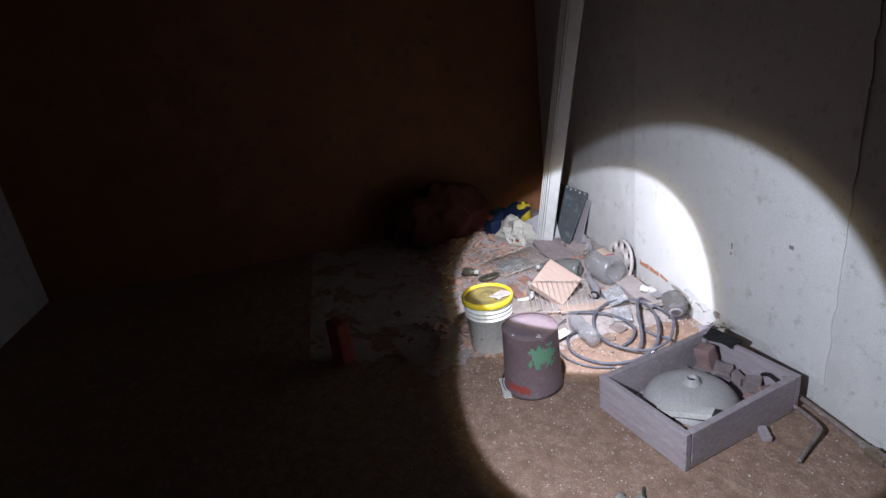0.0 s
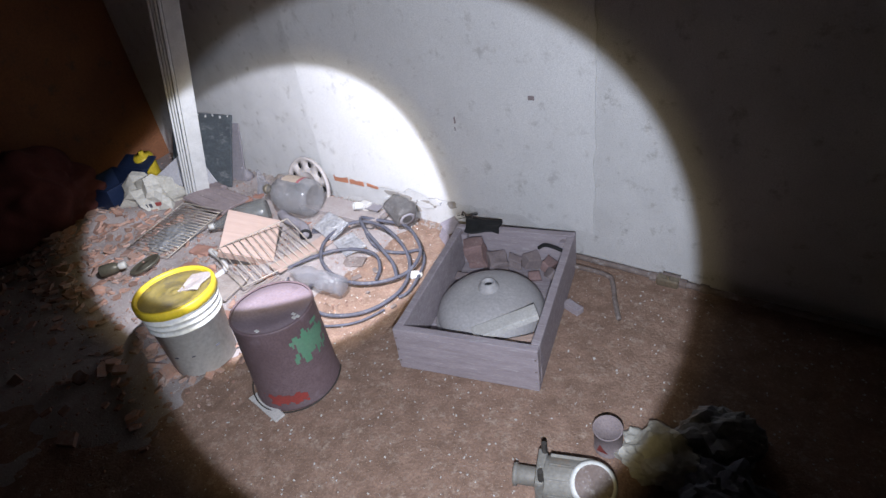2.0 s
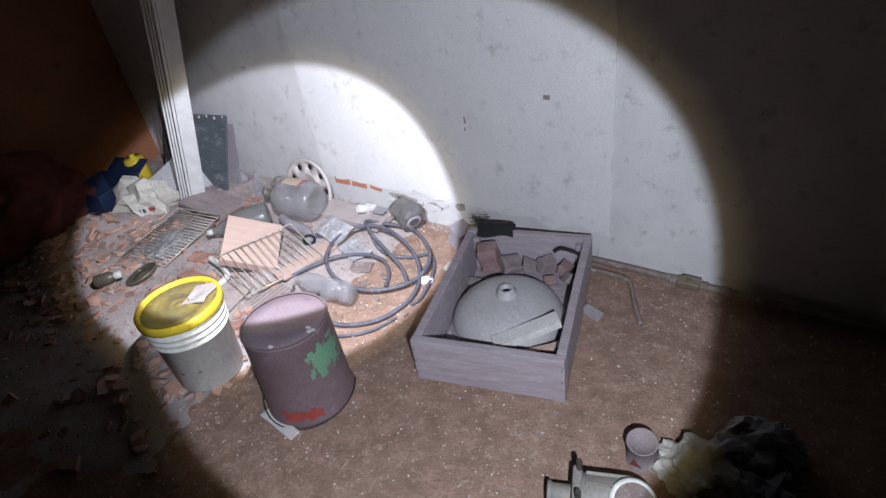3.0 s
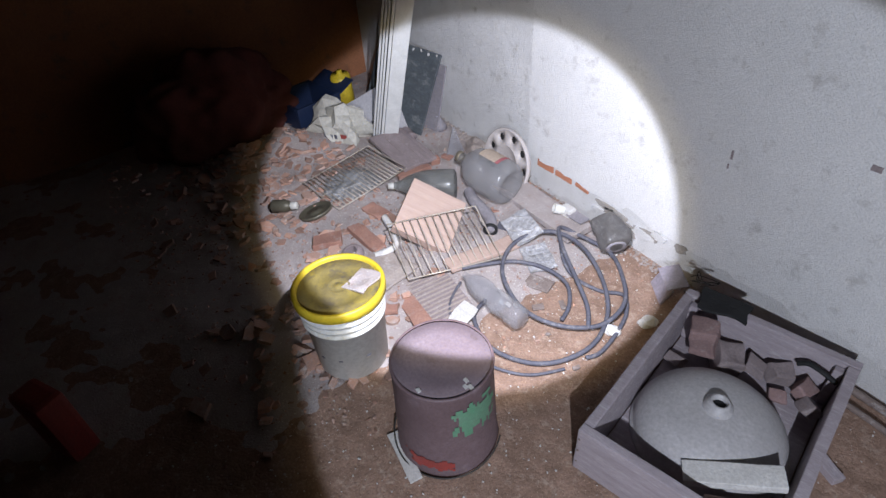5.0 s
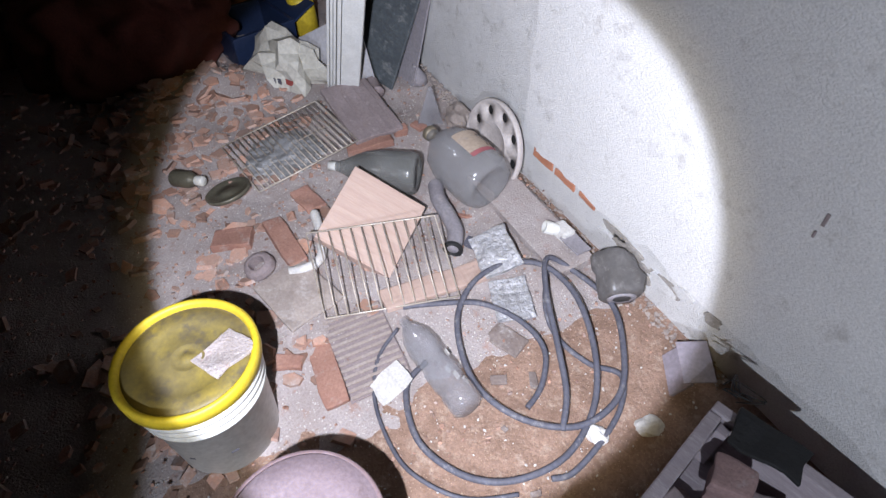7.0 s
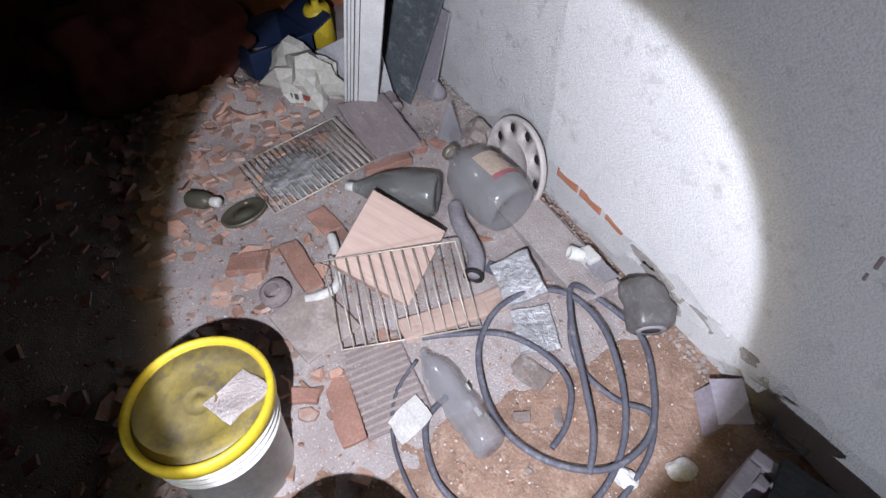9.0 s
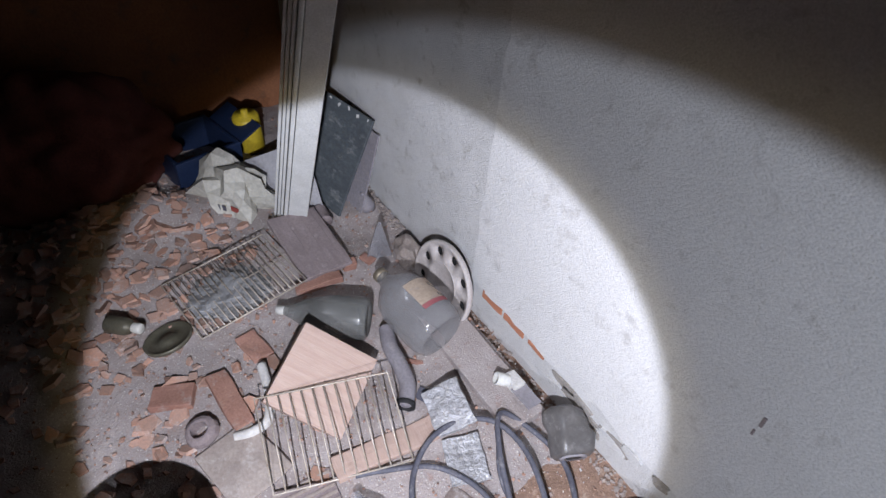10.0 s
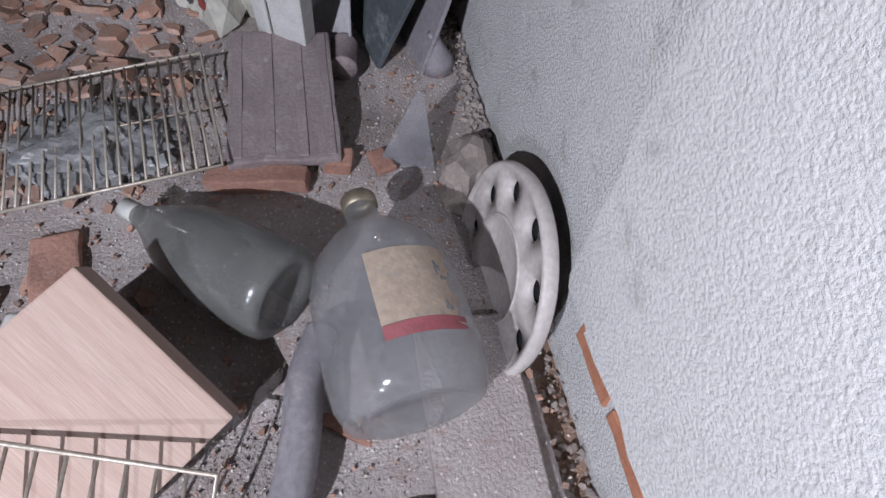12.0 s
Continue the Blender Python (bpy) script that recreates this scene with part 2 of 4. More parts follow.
def crumpled(sx, sy, sz, seed, sub=4, folds=5.0, amount=0.3):
    """A creased lump, flat below, for sacks, film and cloth."""
    bm = bmesh.new()
    bmesh.ops.create_icosphere(bm, subdivisions=sub, radius=1)
    for v in bm.verts:
        c = v.co.normalized()
        k = 1 + amount * (noise.noise(c * folds * 0.5 + Vector((seed, 0, 0))) + 0.8 * abs(noise.noise(c * folds + Vector((0, seed, 0)))) - 0.3)
        q = c * k
        v.co = Vector((q.x * sx, q.y * sy, max(q.z, -0.45) * sz + 0.45 * sz))
    return bm


def frame_of(a, b, up):
    """A pose at a whose x runs towards b and whose z leans to up."""
    a, b, up = Vector(a), Vector(b), Vector(up)
    x = (b - a).normalized()
    y = up.cross(x).normalized()
    z = x.cross(y)
    m = Matrix((x, y, z)).transposed().to_4x4()
    m.translation = a
    return m


def lying(base, tip):
    """A pose whose z runs from base to tip."""
    q = (Vector(tip) - Vector(base)).to_track_quat("Z", "Y")
    return Matrix.Translation(base) @ q.to_matrix().to_4x4()


def bed(x, y):
    """Height of the dust bed over the floor."""
    def ramp(v, a, b):
        t = min(max((v - a) / (b - a), 0), 1)
        return t * t * (3 - 2 * t)
    h = ramp(-x, 0.45, 1.0) * 0.05 * (0.35 + 0.65 * ramp(y, 0.6, 1.3))
    h += 0.09 * math.exp(-((x + 2.45) / 0.38) ** 2 - ((y - 1.15) / 0.30) ** 2)
    return h * (1 + 0.5 * noise.noise(Vector((x * 4, y * 4, 0)))) + 0.004 * noise.noise(Vector((x * 17, y * 17, 1)))


def bed_surface(x, y):
    """The bed thins out in an uneven line and sinks under the floor."""
    edge = min(y - 0.45, (-x - 0.55) * 0.8) + 0.35 * noise.noise(Vector((x * 2.2, y * 2.2, 3))) + 0.1 * noise.noise(Vector((x * 9, y * 9, 3)))
    if y > 2.16 + 0.012 * noise.noise(Vector((x * 8, 0, 0))) and -1.3 < x < -0.62:
        return -0.02
    return bed(x, y) - 0.005 - 0.05 * min(max(-edge, 0), 0.3)


# ---- the setting ----
def slab(name, x0, x1, y0, y1, z0, z1, mat, label):
    bm = block(x1 - x0, y1 - y0, z1 - z0, ((x0 + x1) / 2, (y0 + y1) / 2, z0), 0)
    return tagged(part(name, bm, mat), label, name.split("_")[0], kind="structure")


WALL_Y, X0, X1, Y0, TOP = 2.22, -3.2, 4.0, -3.0, 2.9
wall_north = slab("wall_north", X0 - 0.2, X1 + 0.2, WALL_Y, WALL_Y + 0.25, -0.1, TOP, M_WALL, "old limewashed wall with grey damp patches along its foot")
wall_west = slab("wall_west", X0 - 0.2, X0, Y0 - 0.2, WALL_Y, -0.1, TOP, M_ORANGE, "ochre plastered end wall behind the rubble")
wall_south = slab("wall_south", X0, X1, Y0 - 0.2, Y0, -0.1, TOP, M_WALL, "plain dark plastered wall of the shed")
wall_east = slab("wall_east", X1, X1 + 0.2, Y0 - 0.2, WALL_Y, -0.1, TOP, M_WALL, "plain dark plastered wall of the shed")
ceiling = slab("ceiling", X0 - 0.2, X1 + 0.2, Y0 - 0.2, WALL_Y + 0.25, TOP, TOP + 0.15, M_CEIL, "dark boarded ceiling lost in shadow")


def sheet(x0, x1, y0, y1, step, height):
    bm = bmesh.new()
    nx, ny = int((x1 - x0) / step), int((y1 - y0) / step)
    g = [[bm.verts.new((x0 + (x1 - x0) * i / nx, y0 + (y1 - y0) * j / ny, 0)) for j in range(ny + 1)] for i in range(nx + 1)]
    for v in bm.verts:
        v.co.z = height(v.co.x, v.co.y)
    for i in range(nx):
        for j in range(ny):
            bm.faces.new((g[i][j], g[i + 1][j], g[i + 1][j + 1], g[i][j + 1]))
    return bm


floor = tagged(part("floor", sheet(X0, X1, Y0, WALL_Y, 0.03, lambda x, y: 0.004 * noise.noise(Vector((x * 6, y * 6, 2))) + 0.002 * noise.noise(Vector((x * 25, y * 25, 4))) - 0.004),
                    M_FLOOR, smooth=True), "beaten reddish-brown earth floor strewn with pale grit", "floor", kind="structure")
dust = tagged(part("rubble_bed", sheet(X0 + 0.005, -0.15, -0.4, WALL_Y - 0.005, 0.02, bed_surface),
                   M_DUST, smooth=True), "low bed of grey-pink plaster dust and grit along the wall", "rubble", kind="stuff")


def plaster_coat():
    """The smoother coat in the middle of the wall, with ragged edges."""
    bm = bmesh.new()
    edge = []
    for k in range(40):
        edge.append((-1.25 + 0.02 * noise.noise(Vector((k * 0.9, 0, 5))), 2.6 - k * 0.062))
    for k in range(40):
        x = -1.25 + 1.83 * k / 39
        edge.append((x, 0.17 + 0.05 * noise.noise(Vector((k * 0.35, 1, 5))) + 0.02 * noise.noise(Vector((k * 1.1, 1, 5)))))
    for k in range(40):
        edge.append((0.58 + 0.02 * noise.noise(Vector((k * 0.9, 7, 5))), 0.18 + k * 0.062))
    f = bm.faces.new([bm.verts.new((x, WALL_Y - 0.007, z)) for x, z in edge])
    r = bmesh.ops.extrude_face_region(bm, geom=[f])
    for v in r["geom"]:
        if isinstance(v, bmesh.types.BMVert):
            v.co.y += 0.012
    bmesh.ops.triangulate(bm, faces=[f for f in bm.faces if len(f.verts) > 4])
    return bm


coat = part("plaster_coat", plaster_coat(), M_PLASTER, wall_north, "smoother white plaster coat")
for x, z, w, h in ((-1.11, 0.138, 0.12, 0.042), (-0.975, 0.14, 0.12, 0.03), (-0.84, 0.142, 0.09, 0.022)):
    part("brick", block(w, 0.03, h, (x, WALL_Y + 0.008, z), 0.004, rough=0.007, cuts=3, seed=x), M_ORANGEBRICK, wall_north, "exposed orange brick")


def ragged_patch(x, z, rx, rz, proud, seed):
    """A thin flake of plaster with a torn outline, or the scar of one."""
    bm = bmesh.new()
    ring = []
    for k in range(36):
        a = 2 * math.pi * k / 36
        r = 1 + 0.45 * noise.noise(Vector((math.cos(a) * 1.5, math.sin(a) * 1.5, seed))) + 0.25 * noise.noise(Vector((math.cos(a) * 5, math.sin(a) * 5, seed)))
        ring.append(bm.verts.new((x + rx * r * math.cos(a), WALL_Y - proud, z + rz * r * math.sin(a))))
    f = bm.faces.new(ring)
    for v in bmesh.ops.extrude_face_region(bm, geom=[f])["geom"]:
        if isinstance(v, bmesh.types.BMVert):
            v.co = Vector((x + (v.co.x - x) * 1.04, WALL_Y + 0.004, z + (v.co.z - z) * 1.04))
    bmesh.ops.triangulate(bm, faces=[f for f in bm.faces if len(f.verts) > 4])
    return bm


FLAKES = random.Random(44)
for k in range(9):
    x, z = FLAKES.uniform(-0.74, 0.05), FLAKES.uniform(0.08, 0.15)
    scar = k % 2 == 0
    part("plaster_flake", ragged_patch(x, z, FLAKES.uniform(0.03, 0.08), FLAKES.uniform(0.012, 0.035), 0.008 if scar else 0.0095, k * 1.7), M_SCAR if scar else M_WALL, wall_north, "grey scar of fallen plaster" if scar else "")


for x, z, w, h in ((-0.146, 0.64, 0.008, 0.035), (-0.15, 0.60, 0.006, 0.02), (0.286, 0.79, 0.03, 0.02)):
    part("gouge", block(w, 0.006, h, (x, WALL_Y - 0.0075, z), 0.001, rough=0.004, cuts=2, seed=x), M_CONCRETE, wall_north, "small dark gouge")


# ---- the crate and what lies in it ----
CRATE = pose(0.343, 1.672, 0, 0, 0, 14.5)
CW, CL, CH = 0.585, 0.80, 0.21


def make_crate():
    t = thing("wooden_crate", CRATE, "open shallow crate of dusty grey-mauve boards on the earth floor", "crate")
    th = 0.034
    for name, sx, sy, x, y in (("front_board", CW, th, 0, -CL / 2 + th / 2), ("back_board", CW, th, 0, CL / 2 - th / 2)):
        part(name, block(sx, sy, CH, (x, y, 0), 0.005, rough=0.003, cuts=3, seed=1), M_GREYWOOD, t)
    for s in (-1, 1):
        part("side_board", block(th, CL - 2 * th - 0.004, CH - 0.004, (s * (CW / 2 - th / 2), 0, 0), 0.005, rough=0.003, cuts=3, seed=2 + s), M_GREYWOOD, t)
    part("bottom_board", block(CW - 2 * th - 0.01, CL - 2 * th - 0.01, 0.014, (0, 0, 0.002), 0.002), M_GREYWOOD, t)
    for s in (-1, 1):
        part("corner_batten", block(0.03, 0.03, CH - 0.04, (s * (CW / 2 - th - 0.017), CL / 2 - th - 0.018, 0.018), 0.004), M_GREYWOOD, t)
    for s in (-1, 1):
        for k in range(3):
            part("nail", block(0.007, 0.003, 0.007, (s * 0.283, -CL / 2 - 0.001, 0.04 + 0.06 * k), 0.001), M_PIPE, t)


make_crate()


def make_basin():
    t = thing("overturned_basin", CRATE @ pose(-0.005, -0.03, 0.018), "round grey enamel basin lying upside down in the crate", "basin")
    prof = [(0.243, 0.0), (0.25, 0.004), (0.247, 0.012)]
    for k in range(13):
        a = k / 12 * math.pi / 2
        prof.append((0.24 * math.cos(a) ** 0.8 if k < 12 else 0.035, 0.015 + 0.14 * math.sin(a) ** 0.95))
    part("bowl", lathe(prof, 56, 0.012), M_BASIN, t, smooth=True)
    part("drain_collar", lathe([(0.046, 0.153), (0.044, 0.166), (0.036, 0.170), (0.03, 0.186), (0.024, 0.188), (0.022, 0.172), (0.02, 0.16)], 28), M_BASIN, t, "raised drain collar with an open hole", smooth=True)
    # the hole's inner shade is painted by this flat black disc
    part("drain_hole", lathe([(0.0, 0.166), (0.0215, 0.167)], 20), M_BLACK, t, "black disc painting the shade inside the drain hole")


make_basin()


def plank(name, a, b, width, thick, mat, label, cat, up=(0, 0, 1), seed=1, group=""):
    ln = (Vector(b) - Vector(a)).length
    bm = block(ln, width, thick, (ln / 2, 0, 0), 0.003, rough=0.003, cuts=3, seed=seed)
    ob = part(name, bm, mat)
    ob.matrix_world = frame_of(a, b, up)
    return tagged(ob, label, cat, group)


def in_crate(x, y, z):
    return CRATE @ Vector((x, y, z))


plank("wood_offcut", in_crate(0.0, -0.27, 0.10), in_crate(0.235, -0.15, 0.165), 0.07, 0.03, M_STONE, "short pale board leaning on the overturned basin", "board", seed=4)
plank("wood_splinter", in_crate(0.08, -0.30, 0.085), in_crate(0.25, -0.22, 0.10), 0.03, 0.02, M_PINE, "thin mauve splinter of wood beside the basin", "wood", seed=6)
ob = part("broken_brick", block(0.09, 0.08, 0.13, (0, 0, 0), 0.008, rough=0.012, cuts=3, seed=3), M_DULLBRICK)
ob.matrix_world = CRATE @ pose(-0.155, 0.27, 0.075, 6, -8, 12)
tagged(ob, "broken pink brick standing in the crate's corner", "brick")
ob = part("mortar_lump", block(0.10, 0.10, 0.10, (0, 0, 0), 0.008, rough=0.02, cuts=3, seed=8), M_CONCRETE)
ob.matrix_world = CRATE @ pose(-0.075, 0.285, 0.02, 10, 5, 30)
tagged(ob, "rough grey-brown mortar lump beside the brick", "rubble")
ob = part("tarred_felt", block(0.17, 0.10, 0.012, (0, 0, 0), 0.003, rough=0.014, cuts=4, seed=5), M_BLACK)
ob.matrix_world = CRATE @ pose(-0.15, 0.365, 0.222, 4, 3, 8)
tagged(ob, "torn black felt scrap over the crate's rim", "felt")
for k, (x, y, s) in enumerate(((0.02, 0.29, 0.05), (0.09, 0.31, 0.06), (0.17, 0.29, 0.055), (0.20, 0.22, 0.05), (-0.22, 0.18, 0.045), (0.13, 0.25, 0.04), (-0.22, -0.31, 0.03))):
    ob = part("rubble_lump", block(s * 1.3, s, s, (0, 0, 0), 0.006, rough=0.012, cuts=2, seed=10 + k), (M_CONCRETE, M_CONCRETE, M_DULLBRICK)[k % 3])
    ob.matrix_world = CRATE @ pose(x, y, 0.018 if k > 3 else 0.06, 12 * k, 9, 40 * k)
    tagged(ob, "small lump of rubble lying in the crate", "rubble", "rubble in the crate")
ob = part("iron_hook", tube(spline([(0, 0, 0.0), (0.03, 0.0, 0.02), (0.08, -0.01, 0.018), (0.12, -0.01, 0.0)]), 0.009), M_BLACK)
ob.matrix_world = CRATE @ pose(0.13, 0.33, 0.15)
tagged(ob, "black iron hook resting on the rubble", "hook")


# ---- drum and pail ----
def make_drum():
    t = thing("upturned_drum", pose(-0.19, 0.955, 0), "upturned rusty mauve paint drum with green and red paint traces", "drum")
    part("shell", lathe([(0.172, 0.0), (0.176, 0.004), (0.175, 0.012), (0.171, 0.016), (0.166, 0.2), (0.16, 0.375), (0.161, 0.38), (0.163, 0.388), (0.160, 0.395), (0.154, 0.393)], 64, 0.01), M_RUST, t, smooth=True)
    part("end_plate", lathe([(0.156, 0.384), (0.154, 0.387), (0.10, 0.388), (0.0, 0.3885)], 64), M_ENDPLATE, t, "dusty pale mauve end plate", smooth=True)

    def patch(a0, a1, z0, z1, seed):
        bm = bmesh.new()
        n, rows = 24, 10
        g = []
        for j in range(rows + 1):
            z = z0 + (z1 - z0) * j / rows
            r = 0.1725 - 0.0118 * z / 0.375 * 1.0 + 0.0022
            g.append([bm.verts.new((r * math.cos(a0 + (a1 - a0) * k / n), r * math.sin(a0 + (a1 - a0) * k / n), z)) for k in range(n + 1)])
        for j in range(rows):
            for k in range(n):
                u, v = abs(2 * (k + 0.5) / n - 1), abs(2 * (j + 0.5) / rows - 1)
                if max(u, v) + 0.55 * noise.noise(Vector((k * 0.35, j * 0.45, seed))) < 0.8:
                    bm.faces.new((g[j][k], g[j][k + 1], g[j + 1][k + 1], g[j + 1][k]))
        bmesh.ops.delete(bm, geom=[v for v in bm.verts if not v.link_faces], context="VERTS")
        return bm
    part("paint_patch", patch(radians(-25), radians(35), 0.20, 0.35, 1.5), M_GREEN, t, "flaking green paint")
    part("paint_patch", patch(radians(-85), radians(-20), 0.03, 0.09, 4.5), M_RED, t, "smeared red paint band")
    pts = []
    for k in range(33):
        a = radians(-150 + 190 * k / 32)
        pts.append((0.186 * math.cos(a), 0.186 * math.sin(a), 0.04 - 0.034 * math.sin(math.pi * k / 32)))
    part("wire_handle", tube(pts, 0.003, 6), M_DARKWIRE, t, "thin wire handle", smooth=True)
    for k, (x, y) in enumerate(((0.13, 0.0), (0.115, 0.012), (0.06, -0.12), (0.142, 0.01))):
        part("paint_fleck", block(0.018, 0.012, 0.003, (x, y, 0.3885), 0.001, rough=0.004, seed=k), M_STONE, t, "white flake")


make_drum()


def make_pail():
    t = thing("lidded_pail", pose(-0.70, 0.845, 0.004), "white plastic pail closed with a grimy yellow lid", "pail")
    part("body", lathe([(0.0, 0.0), (0.132, 0.0), (0.138, 0.006), (0.150, 0.25), (0.158, 0.252), (0.158, 0.258), (0.151, 0.262), (0.152, 0.28), (0.160, 0.282), (0.160, 0.288), (0.153, 0.292),
                        (0.154, 0.31), (0.163, 0.312), (0.163, 0.319), (0.156, 0.322), (0.157, 0.36)], 64), M_PAIL, t, smooth=True)
    part("lid_rim", lathe([(0.166, 0.345), (0.171, 0.348), (0.171, 0.378), (0.166, 0.385), (0.158, 0.385), (0.153, 0.378), (0.151, 0.368)], 64), M_YELLOW, t, "bright yellow rim", smooth=True)
    part("lid_panel", lathe([(0.153, 0.369), (0.148, 0.366), (0.145, 0.370), (0.105, 0.371), (0.10, 0.367), (0.06, 0.368), (0.04, 0.372), (0.036, 0.372), (0.03, 0.368), (0.014, 0.369), (0.01, 0.373), (0.0, 0.373)], 64),
         M_LID, t, "translucent dirty yellow-brown lid panel", smooth=True)
    for k in range(9):
        a = radians(-75 + random.uniform(-8, 8) + 9 * k)
        bm = block(0.002, random.uniform(0.008, 0.02), 0.007, (0.1475, 0, 0.11 + 0.012 * (k % 4)), 0)
        o = part("print_mark", bm, M_HOSE, t, "small grey printed mark")
        o.matrix_local = pose(0, 0, 0, 0, -2.2, math.degrees(a))


make_pail()
ob = part("plaster_flake", block(0.095, 0.115, 0.008, (0, 0, 0), 0.002, rough=0.012, cuts=3, seed=9), M_DUST)
ob.matrix_world = pose(-0.665, 0.93, 0.377, 2, -3, 25)
tagged(ob, "pale jagged plaster flake lying on the pail's lid", "plaster")
plank("thin_lath", (-0.29, 0.79, 0.003), (-0.09, 0.765, 0.003), 0.045, 0.008, M_STONE, "pale thin lath on the floor before the drum", "lath", seed=11)


# ---- hose, bottles and vessels ----
def make_hose():
    t = thing("hose_coil", pose(-0.47, 1.66, 0.02), "loose coil of grey rubber hose on the earth floor", "hose")
    def run(name, pts, r, label=""):
        part(name, tube(spline([(x + 0.47, y - 1.66, z - 0.02) for x, y, z in pts], 8), r, 12), M_HOSE, t, label, smooth=True)
    run("hose", [(-0.60, 1.43, 0.03), (-0.56, 1.34, 0.014), (-0.40, 1.295, 0.014), (-0.255, 1.355, 0.014), (-0.175, 1.468, 0.014), (-0.16, 1.63, 0.016), (-0.235, 1.785, 0.03),
                 (-0.37, 1.89, 0.06), (-0.55, 1.955, 0.085), (-0.70, 1.935, 0.095), (-0.775, 1.83, 0.09), (-0.77, 1.70, 0.075), (-0.68, 1.585, 0.06), (-0.53, 1.525, 0.045),
                 (-0.40, 1.53, 0.035), (-0.28, 1.60, 0.03), (-0.205, 1.72, 0.03), (-0.22, 1.86, 0.05), (-0.33, 1.97, 0.06), (-0.49, 2.06, 0.05), (-0.66, 2.03, 0.06), (-0.72, 1.96, 0.10),
                 (-0.60, 1.87, 0.10), (-0.44, 1.80, 0.07), (-0.30, 1.73, 0.055), (-0.22, 1.66, 0.03)], 0.0095)
    run("hose", [(-0.80, 1.45, 0.06), (-0.77, 1.53, 0.06), (-0.70, 1.68, 0.05), (-0.58, 1.76, 0.045), (-0.46, 1.77, 0.035), (-0.37, 1.70, 0.02), (-0.33, 1.62, 0.014)], 0.009)
    run("hose", [(-0.70, 1.95, 0.07), (-0.58, 1.86, 0.05), (-0.48, 1.84, 0.02), (-0.36, 1.87, 0.014), (-0.28, 1.93, 0.014), (-0.20, 1.86, 0.014), (-0.145, 1.74, 0.014), (-0.115, 1.62, 0.012), (-0.13, 1.56, 0.012)], 0.0085)
    run("thin_cable", [(-0.74, 1.40, 0.05), (-0.68, 1.30, 0.025), (-0.55, 1.235, 0.012), (-0.38, 1.225, 0.009), (-0.27, 1.27, 0.009), (-0.19, 1.345, 0.009), (-0.14, 1.46, 0.009)], 0.006, "thin grey cable")


make_hose()


def make_pet():
    base, tip = Vector((-0.385, 1.455, 0.066)), Vector((-0.735, 1.42, 0.085))
    t = thing("plastic_bottle", lying(base, tip) @ Matrix.Diagonal((1.12, 1.12, 1.1, 1)), "empty crushed clear plastic bottle lying among the hose", "bottle")
    part("body", lathe([(0.0, 0.006), (0.03, 0.0), (0.044, 0.01), (0.046, 0.06), (0.042, 0.075), (0.046, 0.09), (0.045, 0.14), (0.038, 0.16), (0.044, 0.185), (0.046, 0.215), (0.04, 0.255), (0.02, 0.295), (0.013, 0.305), (0.013, 0.325)], 32, 0.08),
         M_PET, t, smooth=True)
    for k, (z, a) in enumerate(((0.07, 200), (0.10, 215), (0.16, 190), (0.13, 230))):
        part("label_scrap", block(0.002, 0.014, 0.022, (0.047, 0, z), 0, rough=0.004, seed=k), M_STONE, t, "torn white scrap of label").matrix_local = pose(0, 0, 0, 0, 0, a)


make_pet()


def make_jug():
    base, tip = Vector((-1.06, 1.943, 0.166)), Vector((-1.43, 1.890, 0.190))
    t = thing("glass_jug", lying(base, tip) @ Matrix.Diagonal((1.14, 1.14, 1.25, 1)), "dusty clear glass jug with a torn label lying in rubble", "jug")
    part("body", lathe([(0.0, 0.012), (0.06, 0.010), (0.072, 0.0), (0.088, 0.006), (0.099, 0.03), (0.102, 0.06), (0.102, 0.13), (0.099, 0.17), (0.085, 0.21), (0.058, 0.24), (0.036, 0.257), (0.026, 0.272), (0.023, 0.295)], 48), M_GLASS, t, smooth=True)
    part("cap", lathe([(0.024, 0.291), (0.027, 0.293), (0.027, 0.308), (0.024, 0.312), (0.0, 0.312)], 28), M_BRASS, t, "dull metal screw cap", smooth=True)

    def wrap(a0, a1, z0, z1, seed, ragged):
        bm = bmesh.new()
        n, rows = 20, 14
        g = []
        for j in range(rows + 1):
            z = z0 + (z1 - z0) * j / rows
            r = 0.1028
            g.append([bm.verts.new((r * math.cos(a0 + (a1 - a0) * k / n), r * math.sin(a0 + (a1 - a0) * k / n), z)) for k in range(n + 1)])
        for j in range(rows):
            for k in range(n):
                e = (k + 0.5) / n
                if e + 0.35 * noise.noise(Vector((k * 0.3, j * 0.5, seed))) < ragged:
                    bm.faces.new((g[j][k], g[j][k + 1], g[j + 1][k + 1], g[j + 1][k]))
        bmesh.ops.delete(bm, geom=[v for v in bm.verts if not v.link_faces], context="VERTS")
        return bm
    up = t.matrix_world.to_3x3().inverted() @ Vector((0.25, 0.1, 1))
    mid = math.atan2(up.y, up.x)
    side = 1 if (t.matrix_world.to_3x3() @ Vector((-math.sin(mid), math.cos(mid), 0))).y > 0 else -1
    part("label", wrap(mid - side * 0.35, mid + side * 0.75, 0.075, 0.165, 2.0, 0.92), M_LABEL, t, "torn tan paper label", smooth=True)
    part("label_band", wrap(mid - side * 0.35, mid + side * 0.75, 0.058, 0.0745, 2.0, 1.0), M_LABELRED, t, "red printed band", smooth=True)


make_jug()


